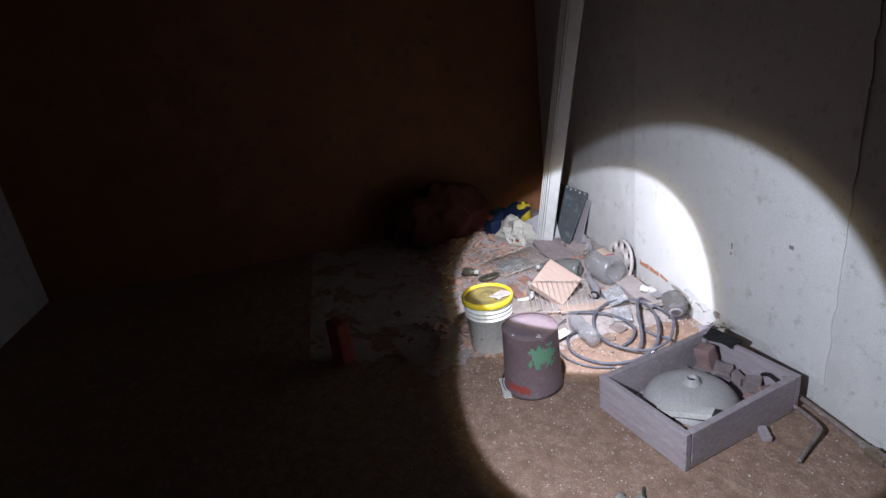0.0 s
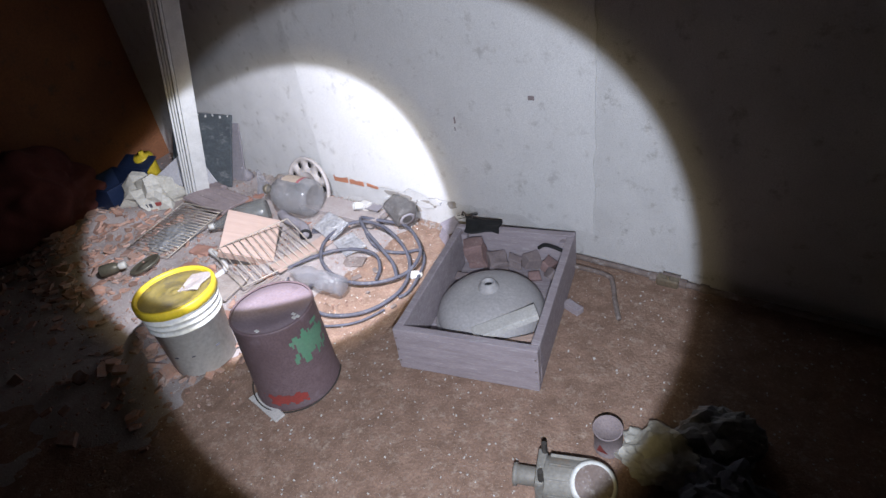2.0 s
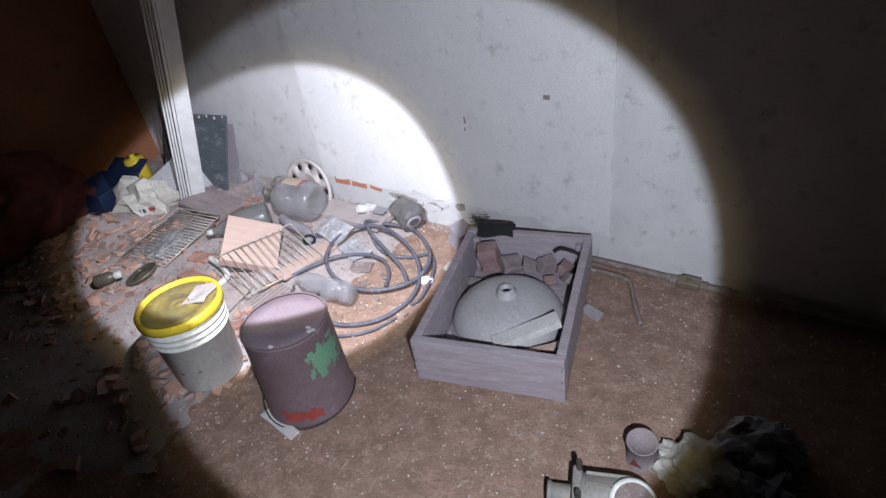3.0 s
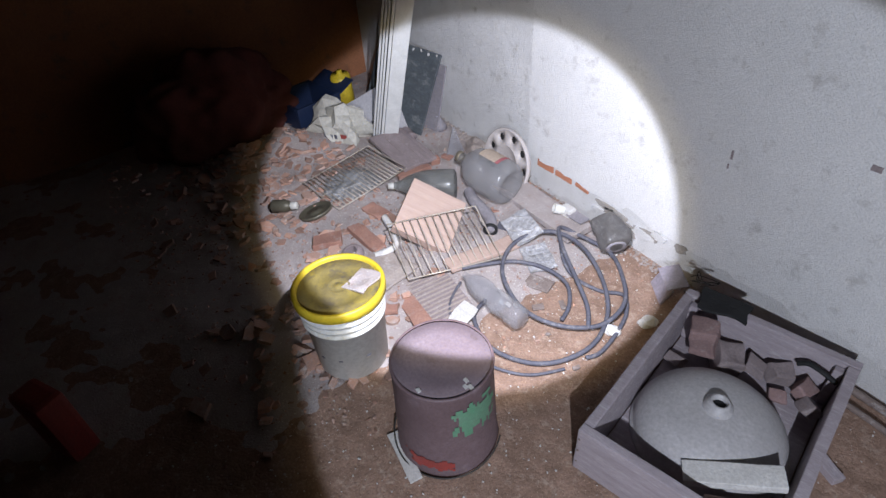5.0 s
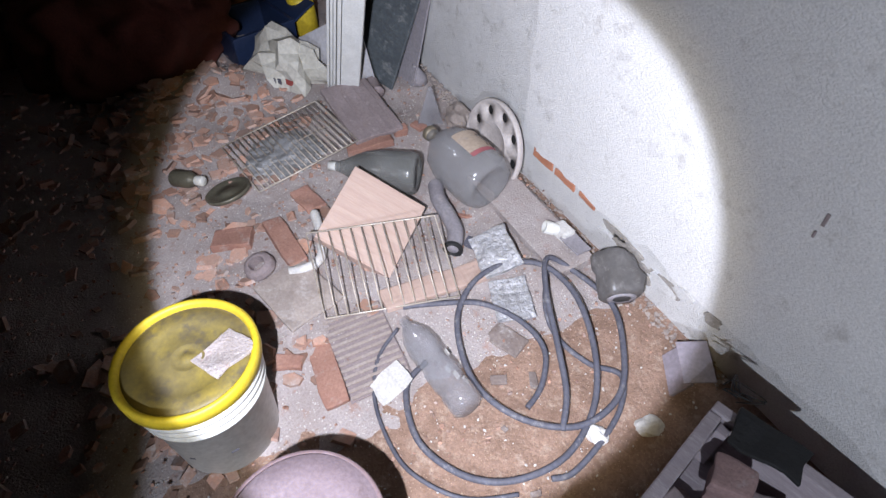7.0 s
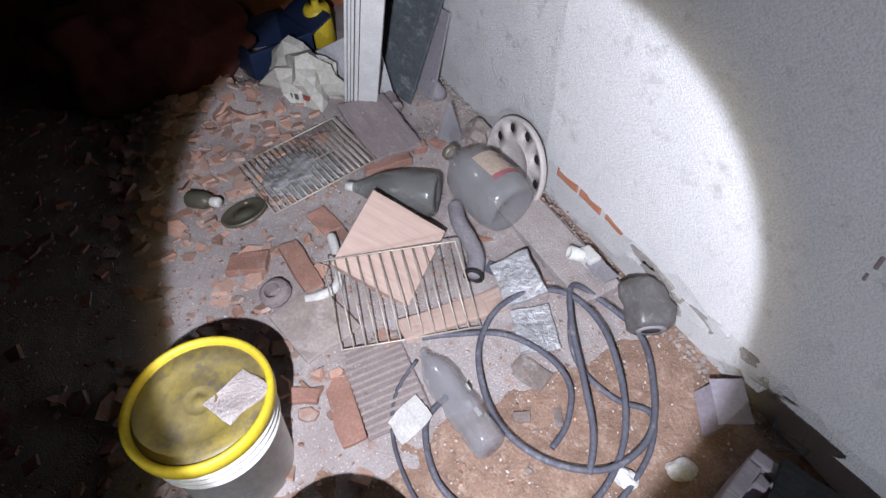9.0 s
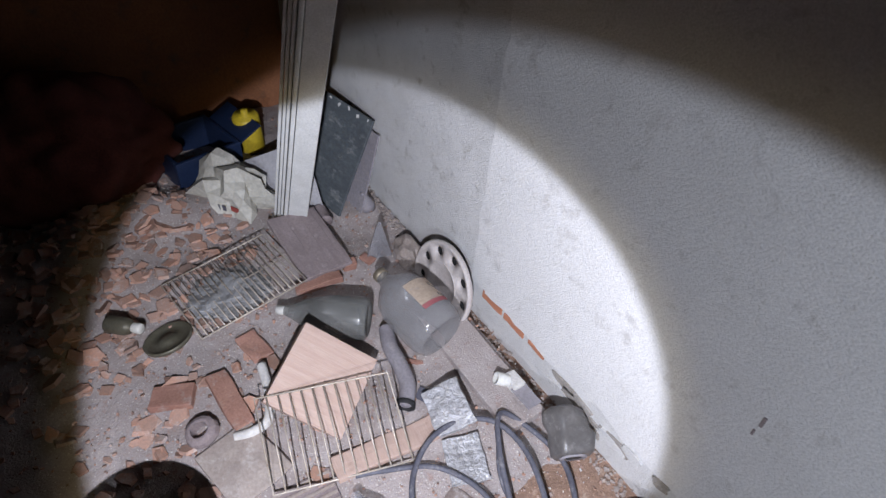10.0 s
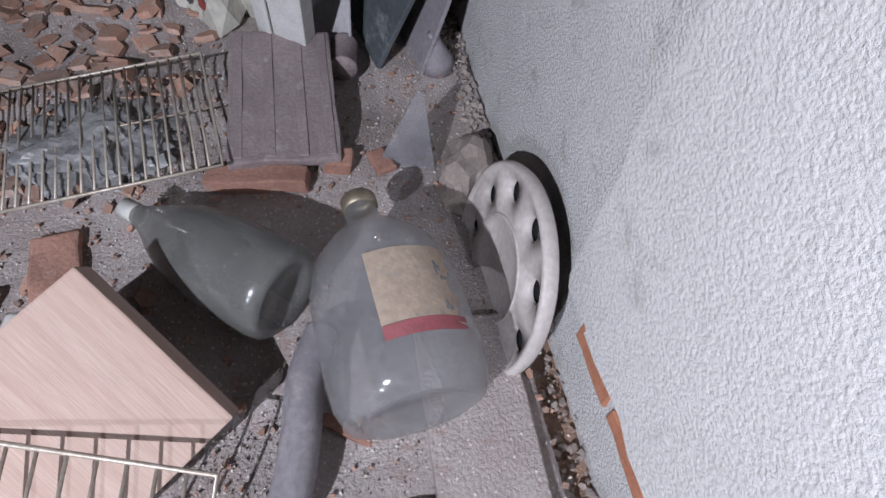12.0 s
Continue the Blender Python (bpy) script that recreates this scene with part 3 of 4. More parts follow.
def make_dark_bottle():
    base, tip = Vector((-1.295, 1.765, 0.130)), Vector((-1.52, 1.485, 0.122))
    t = thing("glass_bottle", lying(base, tip), "dusty dark glass bottle with a pale cap, lying in the rubble", "bottle")
    part("body", lathe([(0.0, 0.018), (0.058, 0.010), (0.068, 0.0), (0.080, 0.009), (0.084, 0.03), (0.083, 0.12), (0.078, 0.17), (0.068, 0.215), (0.052, 0.255), (0.030, 0.295), (0.018, 0.33)], 40), M_DARKGLASS, t, smooth=True)
    part("cap", lathe([(0.018, 0.322), (0.0185, 0.36), (0.0, 0.36)], 20), M_PAIL, t, "white plastic cap", smooth=True)


make_dark_bottle()


def make_jar():
    t = thing("plastic_pot", lying((-0.49, 2.09, 0.085), (-0.60, 2.145, 0.12)) @ pose(0, 0, -0.02) @ Matrix.Diagonal((1.0, 0.82, 1.0, 1)), "cloudy brown squashed plastic pot lying against the wall", "pot")
    part("body", lathe([(0.0, 0.01), (0.06, 0.0), (0.074, 0.012), (0.078, 0.06), (0.070, 0.09), (0.078, 0.115), (0.074, 0.15), (0.05, 0.165), (0.045, 0.15), (0.0, 0.145)], 48, 0.34, 3.0), M_BROWNJAR, t, smooth=True)
    part("base_ring", lathe([(0.03, -0.002), (0.045, -0.004), (0.048, 0.002)], 28), M_GREYPVC, t, smooth=True)


make_jar()


def make_hub():
    c = Vector((-1.325, 2.116, 0.118))
    m = Matrix.Translation(c) @ Vector((0.0, -1.0, 0.20)).to_track_quat("Z", "Y").to_matrix().to_4x4()
    t = thing("wheel_disc", m, "cream enamelled wheel disc with round holes leaning on the wall", "wheel disc")
    bm = bmesh.new()
    R, holes = 0.188, 9
    # a flat ring cut by round holes: each sector is bridged from hole to rim
    hr, hc, ri = 0.021, 0.142, 0.098
    seg = 2 * math.pi / holes
    for s in range(holes):
        a0 = s * seg
        hole, rim = [], []
        for k in range(24):
            a = 2 * math.pi * k / 24
            lx, ly = math.cos(a), math.sin(a)
            hole.append((hc + hr * lx, hr * ly))
            # point on the sector's border along the same direction, as radius and angle
            u, v = lx / max(abs(lx), abs(ly)), ly / max(abs(lx), abs(ly))
            rr = hc + (R - 0.012 - hc) * u if u > 0 else hc + (hc - ri) * u
            aa = v * seg / 2
            rim.append((rr * math.cos(aa), rr * math.sin(aa)))
        ca, sa = math.cos(a0), math.sin(a0)
        hv = [bm.verts.new((x * ca - y * sa, x * sa + y * ca, -0.006)) for x, y in hole]
        hb = [bm.verts.new((x * ca - y * sa, x * sa + y * ca, -0.016)) for x, y in hole]
        rv = [bm.verts.new((x * ca - y * sa, x * sa + y * ca, 0.0)) for x, y in rim]
        for k in range(24):
            j = (k + 1) % 24
            bm.faces.new((hv[k], hv[j], rv[j], rv[k]))
            bm.faces.new((hb[k], hb[j], hv[j], hv[k]))
    bmesh.ops.remove_doubles(bm, verts=bm.verts, dist=0.0008)
    part("plate", bm, M_HUB, t, smooth=True)
    # added black plate: gives the round holes their shade as colour
    part("back_plate", lathe([(0.0, -0.021), (R - 0.006, -0.021), (R - 0.006, -0.024), (0.0, -0.024)], 60), M_BLACK, t, "added black plate painting shade behind the round holes")
    part("rim", lathe([(R - 0.013, 0.0), (R - 0.006, 0.006), (R, 0.003), (R + 0.002, -0.01), (R - 0.004, -0.022)], 80), M_HUB, t, "rolled rusty rim", smooth=True)
    part("dish", lathe([(ri + 0.001, 0.0), (ri, 0.004), (0.088, -0.010), (0.04, -0.016), (0.0, -0.016)], 60), M_HUB, t, "dished middle", smooth=True)


make_hub()


# ---- racks and boards ----
def make_rack(corner, along, across, bars, mat, label, rim=0.0036, wire=0.0026, cross=True):
    """A wire rack: a rim round the parallelogram and bars across it."""
    c, a, b = Vector(corner), Vector(along), Vector(across)
    t = thing("wire_rack", Matrix.Translation(c), label, "rack")
    part("rim", tube([Vector((0, 0, 0)), a * 0.5, a, a + b * 0.5, a + b, b + a * 0.5, b, b * 0.5], rim, 8, closed=True), mat, t, smooth=True)
    for k in range(1, bars):
        p = a * (k / bars)
        sag = Vector((0, 0, random.uniform(-0.003, 0.003)))
        part("bar", tube([p, p + b * 0.5 + sag, p + b], wire, 6), mat, t, smooth=True)
    if cross:
        part("cross_wire", tube([b * 0.5 - Vector((0, 0, 0.006)), a * 0.5 + b * 0.5 - Vector((0, 0, 0.006)), a + b * 0.5 - Vector((0, 0, 0.006))], wire, 6), mat, t, smooth=True)
    return t


make_rack((-1.135, 1.265, 0.195), (0.12, 0.42, -0.012), (0.27, -0.055, -0.115), 12, M_STEEL, "rusty wire oven rack leaning on the pine block", cross=False)
make_rack((-1.90, 1.145, 0.085), (-0.035, 0.44, 0.065), (0.33, 0.06, -0.02), 19, M_STEEL, "corroded wire rack lying over crumpled film")


def make_ribbed_panel():
    t = thing("ribbed_panel", pose(-0.735, 1.285, 0.022, 2, 5, -4), "flat mauve ribbed panel lying under the plastic bottle", "panel")
    part("sheet", block(0.30, 0.20, 0.006, (0, 0, 0), 0.002, rough=0.003, cuts=3, seed=6), M_CONCRETE, t)
    for k in range(13):
        part("rib", block(0.010, 0.192, 0.007, (-0.138 + 0.023 * k, 0, 0.005), 0.002), M_PALEBOARD, t)


make_ribbed_panel()


def make_pine():
    a, r, l = Vector((-1.276, 1.512, 0.284)), Vector((-1.098, 1.694, 0.150)), Vector((-1.118, 1.285, 0.185))
    m = frame_of(a, l, (r - a).cross(l - a) * -1)
    w, h = (l - a).length, (r - a).length
    z = m.to_3x3() @ Vector((0, 0, 1))
    ydir = m.to_3x3() @ Vector((0, 1, 0))
    s = 1 if (r - a).dot(ydir) > 0 else -1
    k = 1 if z.z > 0 else -1
    ob = part("pine_block", block(w, h, 0.055, (w / 2, s * h / 2, -0.055 if k > 0 else 0), 0.004, rough=0.0015, cuts=2), M_PINE)
    ob.matrix_world = m
    tagged(ob, "thick sawn pinkish pine block propped in the rubble", "wood block")


make_pine()


def make_post():
    foot = Vector((-2.065, 1.765, 0.055))
    top = foot + Vector((0.395, 0.0, 1.0)) * 2.25
    m = frame_of(foot, top, (0.86, -0.5, 0))
    t = thing("door_frame_post", m, "white painted moulded door frame post leaning upright in the rubble", "post")
    L = (top - foot).length
    part("board", block(L, 0.085, 0.045, (L / 2, -0.025, -0.02), 0.003, rough=0.001, cuts=1), M_WHITEPAINT, t)
    for y, w, d in ((0.028, 0.016, 0.05), (0.047, 0.012, 0.04), (0.062, 0.012, 0.03), (0.078, 0.012, 0.02)):
        part("moulding", block(L, w, d, (L / 2, y, -0.02), 0.004), M_WHITEPAINT, t)


make_post()


def leaning_panel(name, corners, thick, mat, label, cat):
    a, b, d = (Vector(c) for c in corners)
    m = frame_of(a, b, (b - a).cross(d - a))
    w, h = (b - a).length, (d - a).length
    s = 1 if (d - a).dot(m.to_3x3() @ Vector((0, 1, 0))) > 0 else -1
    ob = part(name, block(w, h, thick, (w / 2, s * h / 2, 0), 0.003, rough=0.002, cuts=3), mat)
    ob.matrix_world = m
    return tagged(ob, label, cat)


slate = leaning_panel("mottled_panel", ((-2.00, 1.985, 0.05), (-2.03, 2.195, 0.50), (-2.52, 1.86, 0.075)), 0.014, M_SLATE, "dark mottled slate-grey panel leaning against the wall", "panel")
bpy.context.view_layer.update()
SLATE_SIDE = 1 if sum(v.co.y for v in slate.data.vertices) > 0 else -1
for k in range(7):
    part("paint_chip", block(0.012 + 0.004 * (k % 3), 0.008 + 0.008 * (k % 2), 0.004, (0, 0, 0), 0.001, rough=0.002, seed=k), M_STONE, slate, "white paint chip").matrix_local = pose(slate.dimensions.x - 0.012 - 0.008 * (k % 2), SLATE_SIDE * (0.03 + 0.065 * k), 0.0125, 0, 0, 20 * k)
leaning_panel("metal_sheet", ((-1.97, 2.09, 0.05), (-2.0, 2.205, 0.44), (-2.45, 2.03, 0.06)), 0.01, M_GREYPVC, "dull grey sheet behind the mottled panel", "panel")
leaning_panel("white_sheet", ((-1.985, 1.915, 0.045), (-2.24, 1.93, 0.36), (-2.42, 1.70, 0.05)), 0.008, M_BOARD, "pale grey board leaning behind the white post", "board")


def make_roof_tile():
    m = frame_of((-1.635, 1.645, 0.085), (-1.64, 1.875, 0.08), (0.1, 0, 1))
    t = thing("roof_tile", m, "mauve ribbed cement roof tile lying broken in dust", "tile")
    part("slab", block(0.225, 0.39, 0.022, (0.1125, 0.195, 0), 0.004, rough=0.005, cuts=4, seed=2), M_CONCRETE, t)
    for y in (0.02, 0.085, 0.15, 0.205):
        part("rib", block(0.02, 0.37, 0.005, (y, 0.195, 0.0195), 0.002, rough=0.002, cuts=3, seed=y), M_CONCRETE, t)


make_roof_tile()

plank("cement_slab", (-1.26, 2.045, 0.042), (-0.66, 2.045, 0.04), 0.165, 0.032, M_DUST, "long dust-covered cement slab lying along the wall", "slab", seed=17)

# ---- brick pieces ----
BRICKS = (
    (-1.62, 1.70, 0.20, 0.05, 0.035, 84), (-1.66, 1.86, 0.06, 0.05, 0.035, 80), (-1.375, 1.05, 0.145, 0.085, 0.035, 64), (-1.265, 1.205, 0.25, 0.072, 0.03, 5),
    (-0.715, 1.15, 0.25, 0.075, 0.022, -6), (-0.80, 1.06, 0.09, 0.05, 0.02, 60), (-0.83, 1.585, 0.38, 0.085, 0.022, 86), (-1.10, 1.84, 0.09, 0.02, 0.012, 60),
    (-1.66, 1.95, 0.07, 0.04, 0.015, 20), (-1.45, 1.36, 0.14, 0.08, 0.02, 10), (-1.02, 1.17, 0.24, 0.20, 0.012, 15),
)
for k, (x, y, a, b, c, r) in enumerate(BRICKS):
    ob = part("brick_piece", block(a, b, c, (0, 0, 0), 0.005, rough=0.008, cuts=3, seed=k), M_BRICK if k not in (6, 10) else (M_PALEBOARD if k == 10 else M_PINE))
    ob.matrix_world = pose(x, y, bed(x, y) - 0.004, random.uniform(-6, 6), random.uniform(-6, 6), r)
    if k == 6:
        tagged(ob, "short pinkish pine plank lying before the rack", "plank").name = "pine_plank"
    elif k == 10:
        tagged(ob, "dusty pale square of fibreboard on the rubble", "board").name = "fibreboard"
    else:
        tagged(ob, "broken piece of red brick lying in the dust", "brick", "brick pieces in the rubble")

# ---- other finds in the rubble ----
ob = part("corrugated_pipe", tube(spline([(-1.25, 1.815, 0.09), (-1.17, 1.785, 0.09), (-1.08, 1.775, 0.088), (-0.99, 1.755, 0.087), (-0.926, 1.708, 0.084)], 14), 0.029, 18, 0.05), M_GREYPVC, smooth=True)
tagged(ob, "bent grey plastic waste pipe lying beside the jug", "pipe")
ob = part("pipe_mouth", lathe([(0.034, 0.0), (0.036, 0.014), (0.03, 0.018), (0.022, 0.012), (0.02, 0.002), (0.0, 0.0)], 24), M_BLACK, smooth=True)
ob.matrix_world = lying((-0.932, 1.714, 0.084), (-0.908, 1.692, 0.082))
tagged(ob, "black rubber collar on the waste pipe's end", "collar")


def make_foil():
    bm = block(0.17, 0.14, 0.02, (0, 0, 0), 0.004, rough=0.010, cuts=9, seed=12)
    ob = part("lagging_slab", bm, M_FOIL)
    ob.matrix_world = frame_of((-0.92, 1.845, 0.10), (-0.66, 1.80, 0.06), (0.25, -0.42, 1)) @ pose(0.085, 0, 0)
    tagged(ob, "slab of crinkled silver foil insulation under the hose", "insulation")


make_foil()
ob = part("lagging_scrap", block(0.16, 0.13, 0.008, (0, 0, 0), 0.002, rough=0.008, cuts=8, seed=15), M_FOIL)
ob.matrix_world = pose(-0.67, 1.79, 0.03, 3, 6, -20)
tagged(ob, "torn dull silver insulation scrap inside the hose coil", "insulation")
ob = part("dark_chip", block(0.07, 0.05, 0.012, (0, 0, 0), 0.002, rough=0.004, cuts=2), M_HOSE)
ob.matrix_world = pose(-0.935, 1.80, 0.05, 10, -12, 30)
tagged(ob, "dark grey plastic chip on the dust", "chip")


def make_socket():
    t = thing("plug_socket", pose(-0.80, 2.09, 0.073), "broken white plug fitting at the foot of the wall", "fitting")
    part("body", block(0.07, 0.05, 0.045, (0, 0, 0), 0.008, rough=0.004, cuts=2), M_STONE, t)
    part("barrel", lathe([(0.022, 0.0), (0.024, 0.05), (0.019, 0.052), (0.017, 0.02), (0.0, 0.02)], 20), M_PAIL, t, smooth=True).matrix_local = pose(-0.01, -0.02, 0.03, 70, 0, -30)
    part("flange", block(0.10, 0.06, 0.008, (0.07, 0.0, 0.02), 0.002, rough=0.004, cuts=2), M_GREYPVC, t)


make_socket()
ob = part("pointed_shard", block(0.13, 0.18, 0.006, (0, 0, 0), 0.001, rough=0.0, cuts=0), M_PET)
for v in ob.data.vertices:
    if v.co.y > 0:
        v.co.x *= 0.1
    v.co.z += 0.15 * v.co.x ** 2 * 10
ob.matrix_world = pose(-1.68, 2.02, 0.125, 72, 6, 78)
tagged(ob, "pointed broken piece of clear plastic standing in dust", "shard")
ob = part("grey_rag", crumpled(0.11, 0.06, 0.06, 6.2, 3, 3, 0.4), M_PALEBOARD)
ob.matrix_world = pose(-1.60, 2.13, bed(-1.6, 2.13) - 0.005, 0, 0, -15)
tagged(ob, "stiff dusty grey rag against the wall", "rag")
ob = part("small_tin", lathe([(0.0, 0.0), (0.033, 0.0), (0.034, 0.006), (0.032, 0.01), (0.032, 0.09), (0.034, 0.095), (0.02, 0.098), (0.0, 0.098)], 30), M_CONCRETE, smooth=True)
ob.matrix_world = lying((-1.955, 1.89, 0.085), (-2.06, 1.90, 0.09))
tagged(ob, "small dusty tin lying beyond the roof tile", "tin")
ob = part("bottle_neck", lathe([(0.0, 0.0), (0.045, 0.0), (0.04, 0.03), (0.02, 0.07), (0.013, 0.09), (0.016, 0.10), (0.0, 0.10)], 30), M_GREYPVC, smooth=True)
ob.matrix_world = pose(-2.0, 2.13, 0.05, 10, 0, 0)
tagged(ob, "dusty grey funnel in the corner by the wall", "funnel")
ob = part("tin_lid", lathe([(0.0, 0.012), (0.03, 0.012), (0.034, 0.006), (0.075, 0.006), (0.085, 0.016), (0.09, 0.014), (0.088, 0.0), (0.0, 0.0)], 40), M_OLIVE, smooth=True)
ob.matrix_world = pose(-1.63, 1.10, 0.06, 8, -14, 0)
tagged(ob, "round olive tin lid lying in the rubble", "lid")
ob = part("pipe_nut", lathe([(0.028, 0.0), (0.05, 0.0), (0.055, 0.012), (0.05, 0.03), (0.036, 0.04), (0.028, 0.04), (0.027, 0.0)], 14, 0.1), M_CONCRETE)
ob.matrix_world = pose(-1.184, 1.095, bed(-1.184, 1.095), 15, 5, 0)
tagged(ob, "rough ring-shaped pipe nut caked in dust", "nut")
ob = part("china_shard", tube(spline([(-1.33, 1.347, 0.09), (-1.25, 1.335, 0.085), (-1.17, 1.315, 0.08), (-1.115, 1.285, 0.075), (-1.105, 1.23, 0.07), (-1.118, 1.175, 0.066)], 8), 0.017, 12), M_STONE, smooth=True)
tagged(ob, "curved white china shard beside the rack", "shard")
for x, y, s, r in ((-0.17, 1.746, 0.038, 20), (-0.115, 1.895, 0.042, 70)):
    ob = part("white_stone", crumpled(s, s * 0.75, s * 0.5, x * 9, 3, 3, 0.25), M_STONE)
    ob.matrix_world = pose(x, y, 0, 0, 0, r)
    tagged(ob, "small pale stone lying on the earth floor", "stone", "pale stones on the floor")


ob = part("paper_scrap", block(0.085, 0.115, 0.003, (0, 0, 0), 0.001, rough=0.014, cuts=5, seed=14), M_STONE)
ob.matrix_world = pose(-0.585, 1.30, 0.036, 6, -5, 12)
tagged(ob, "torn crumpled white paper scrap beside the plastic bottle", "paper")
t = thing("small_bottle", lying((-1.80, 0.93, 0.08), (-1.70, 1.03, 0.095)), "small dark dusty bottle with a pale cap in rubble", "bottle")
part("body", lathe([(0.0, 0.0), (0.03, 0.0), (0.034, 0.006), (0.034, 0.075), (0.026, 0.095), (0.016, 0.105), (0.016, 0.115)], 28), M_OLIVE, t, smooth=True)
part("cap", lathe([(0.019, 0.108), (0.02, 0.112), (0.02, 0.138), (0.017, 0.142), (0.0, 0.142)], 24), M_PAIL, t, "pale plastic cap", smooth=True)


def make_lilac():
    t = thing("metal_bracket", pose(-0.215, 2.06, 0, 0, 0, -35), "bent lilac-grey metal bracket by the wall", "bracket")
    part("plate", block(0.14, 0.012, 0.085, (0, 0, 0), 0.003, m=pose(0, 0, 0, -28)), M_LILAC, t)
    part("flange", block(0.14, 0.09, 0.006, (0, 0.075, 0.074), 0.002, m=pose(0, 0, 0, 12)), M_LILAC, t)


make_lilac()

ob = part("film_scrap", crumpled(0.15, 0.16, 0.05, 2.2, 5, 5, 0.35), M_FILM, smooth=False)
ob.matrix_world = pose(-1.76, 1.37, 0.03, 0, 0, 20)
tagged(ob, "crumpled bluish plastic film under the wire rack", "plastic film")


def make_sack():
    t = thing("white_sack", pose(-2.36, 1.60, 0.035, 0, 0, 30), "crumpled white plastic sack with red print", "sack")
    bm = crumpled(0.21, 0.13, 0.17, 9.4, 3, 4.0, 0.7)
    part("sack", bm, M_BAG, t)
    for x, y, w in ((0.10, -0.10, 0.045), (0.05, -0.115, 0.02), (0.02, -0.12, 0.02), (-0.02, -0.12, 0.025)):
        part("print_mark", block(w, 0.004, 0.028, (x, y - 0.012, 0.05), 0.001), M_RED if w > 0.04 else M_HOSE, t)


make_sack()


def make_crate_navy():
    t = thing("navy_box", pose(-2.72, 1.52, 0.03, 0, 0, 12), "dark navy plastic box with its flap open", "box")
    for name, sx, sy, x, y in (("side", 0.02, 0.34, -0.17, 0), ("side", 0.02, 0.34, 0.17, 0), ("end", 0.32, 0.02, 0, -0.16), ("end", 0.32, 0.02, 0, 0.16)):
        part(name, block(sx, sy, 0.19, (x, y, 0), 0.004), M_NAVY, t)
    part("bottom", block(0.32, 0.30, 0.01, (0, 0, 0), 0.002), M_NAVY, t)
    part("flap", block(0.32, 0.15, 0.01, (0, 0, 0), 0.003, m=pose(0.0, 0.24, 0.19, 25)), M_NAVY, t)


make_crate_navy()
ob = part("yellow_can", lathe([(0.0, 0.0), (0.065, 0.0), (0.07, 0.008), (0.07, 0.20), (0.06, 0.215), (0.02, 0.22), (0.018, 0.245), (0.0, 0.245)], 32, 0.04), M_YELLOW, smooth=True)
ob.matrix_world = pose(-2.78, 1.83, 0.05, 4, 6, 0)
tagged(ob, "yellow plastic canister standing beside the navy box", "canister")
ob = part("red_cloth", crumpled(0.30, 0.50, 0.40, 3.7, 5, 3, 0.3), M_CLOTH, smooth=True)
ob.matrix_world = pose(-2.82, 0.95, 0.02, 0, 0, -8)
tagged(ob, "slumped heap of rust-red cloth against the end wall", "cloth")
ob = part("red_canister", block(0.16, 0.10, 0.30, (0, 0, 0), 0.02), M_RED)
ob.matrix_world = pose(-0.92, -0.16, 0.0, 0, 0, 30)
tagged(ob, "dull red plastic canister standing on the floor", "canister")

# ---- pipe along the wall, pump and litter near it ----
def make_wall_pipe():
    t = thing("water_pipe", pose(0, 0, 0), "rusted water pipe with a brass valve along the wall's foot", "pipe")
    part("run", tube(spline([(0.25, 2.16, 0.05), (0.7, 2.165, 0.048), (1.2, 2.16, 0.043), (2.2, 2.165, 0.04), (3.9, 2.165, 0.04)], 10), 0.014, 12), M_PIPE, t, smooth=True)
    part("elbow_branch", tube(spline([(0.42, 2.10, 0.035), (0.60, 2.105, 0.035), (0.70, 2.095, 0.034), (0.735, 2.06, 0.03), (0.79, 1.95, 0.018), (0.84, 1.86, 0.012)], 10), 0.011, 12), M_PIPE, t, smooth=True)
    v = part("valve", block(0.10, 0.045, 0.045, (0.95, 2.155, 0.022), 0.012), M_BRASS, t, "dull brass valve body")
    part("stem", tube([(0.95, 2.15, 0.06), (0.95, 2.145, 0.085)], 0.008, 10), M_BRASS, v)
    part("lever", block(0.075, 0.014, 0.006, (0.965, 2.145, 0.085), 0.002), M_PIPE, v, "small iron lever")
    for x in (0.89, 1.01, 1.10):
        part("coupling", tube([(x - 0.018, 2.16, 0.045), (x + 0.018, 2.16, 0.045)], 0.021, 8), M_PIPE, t)


make_wall_pipe()


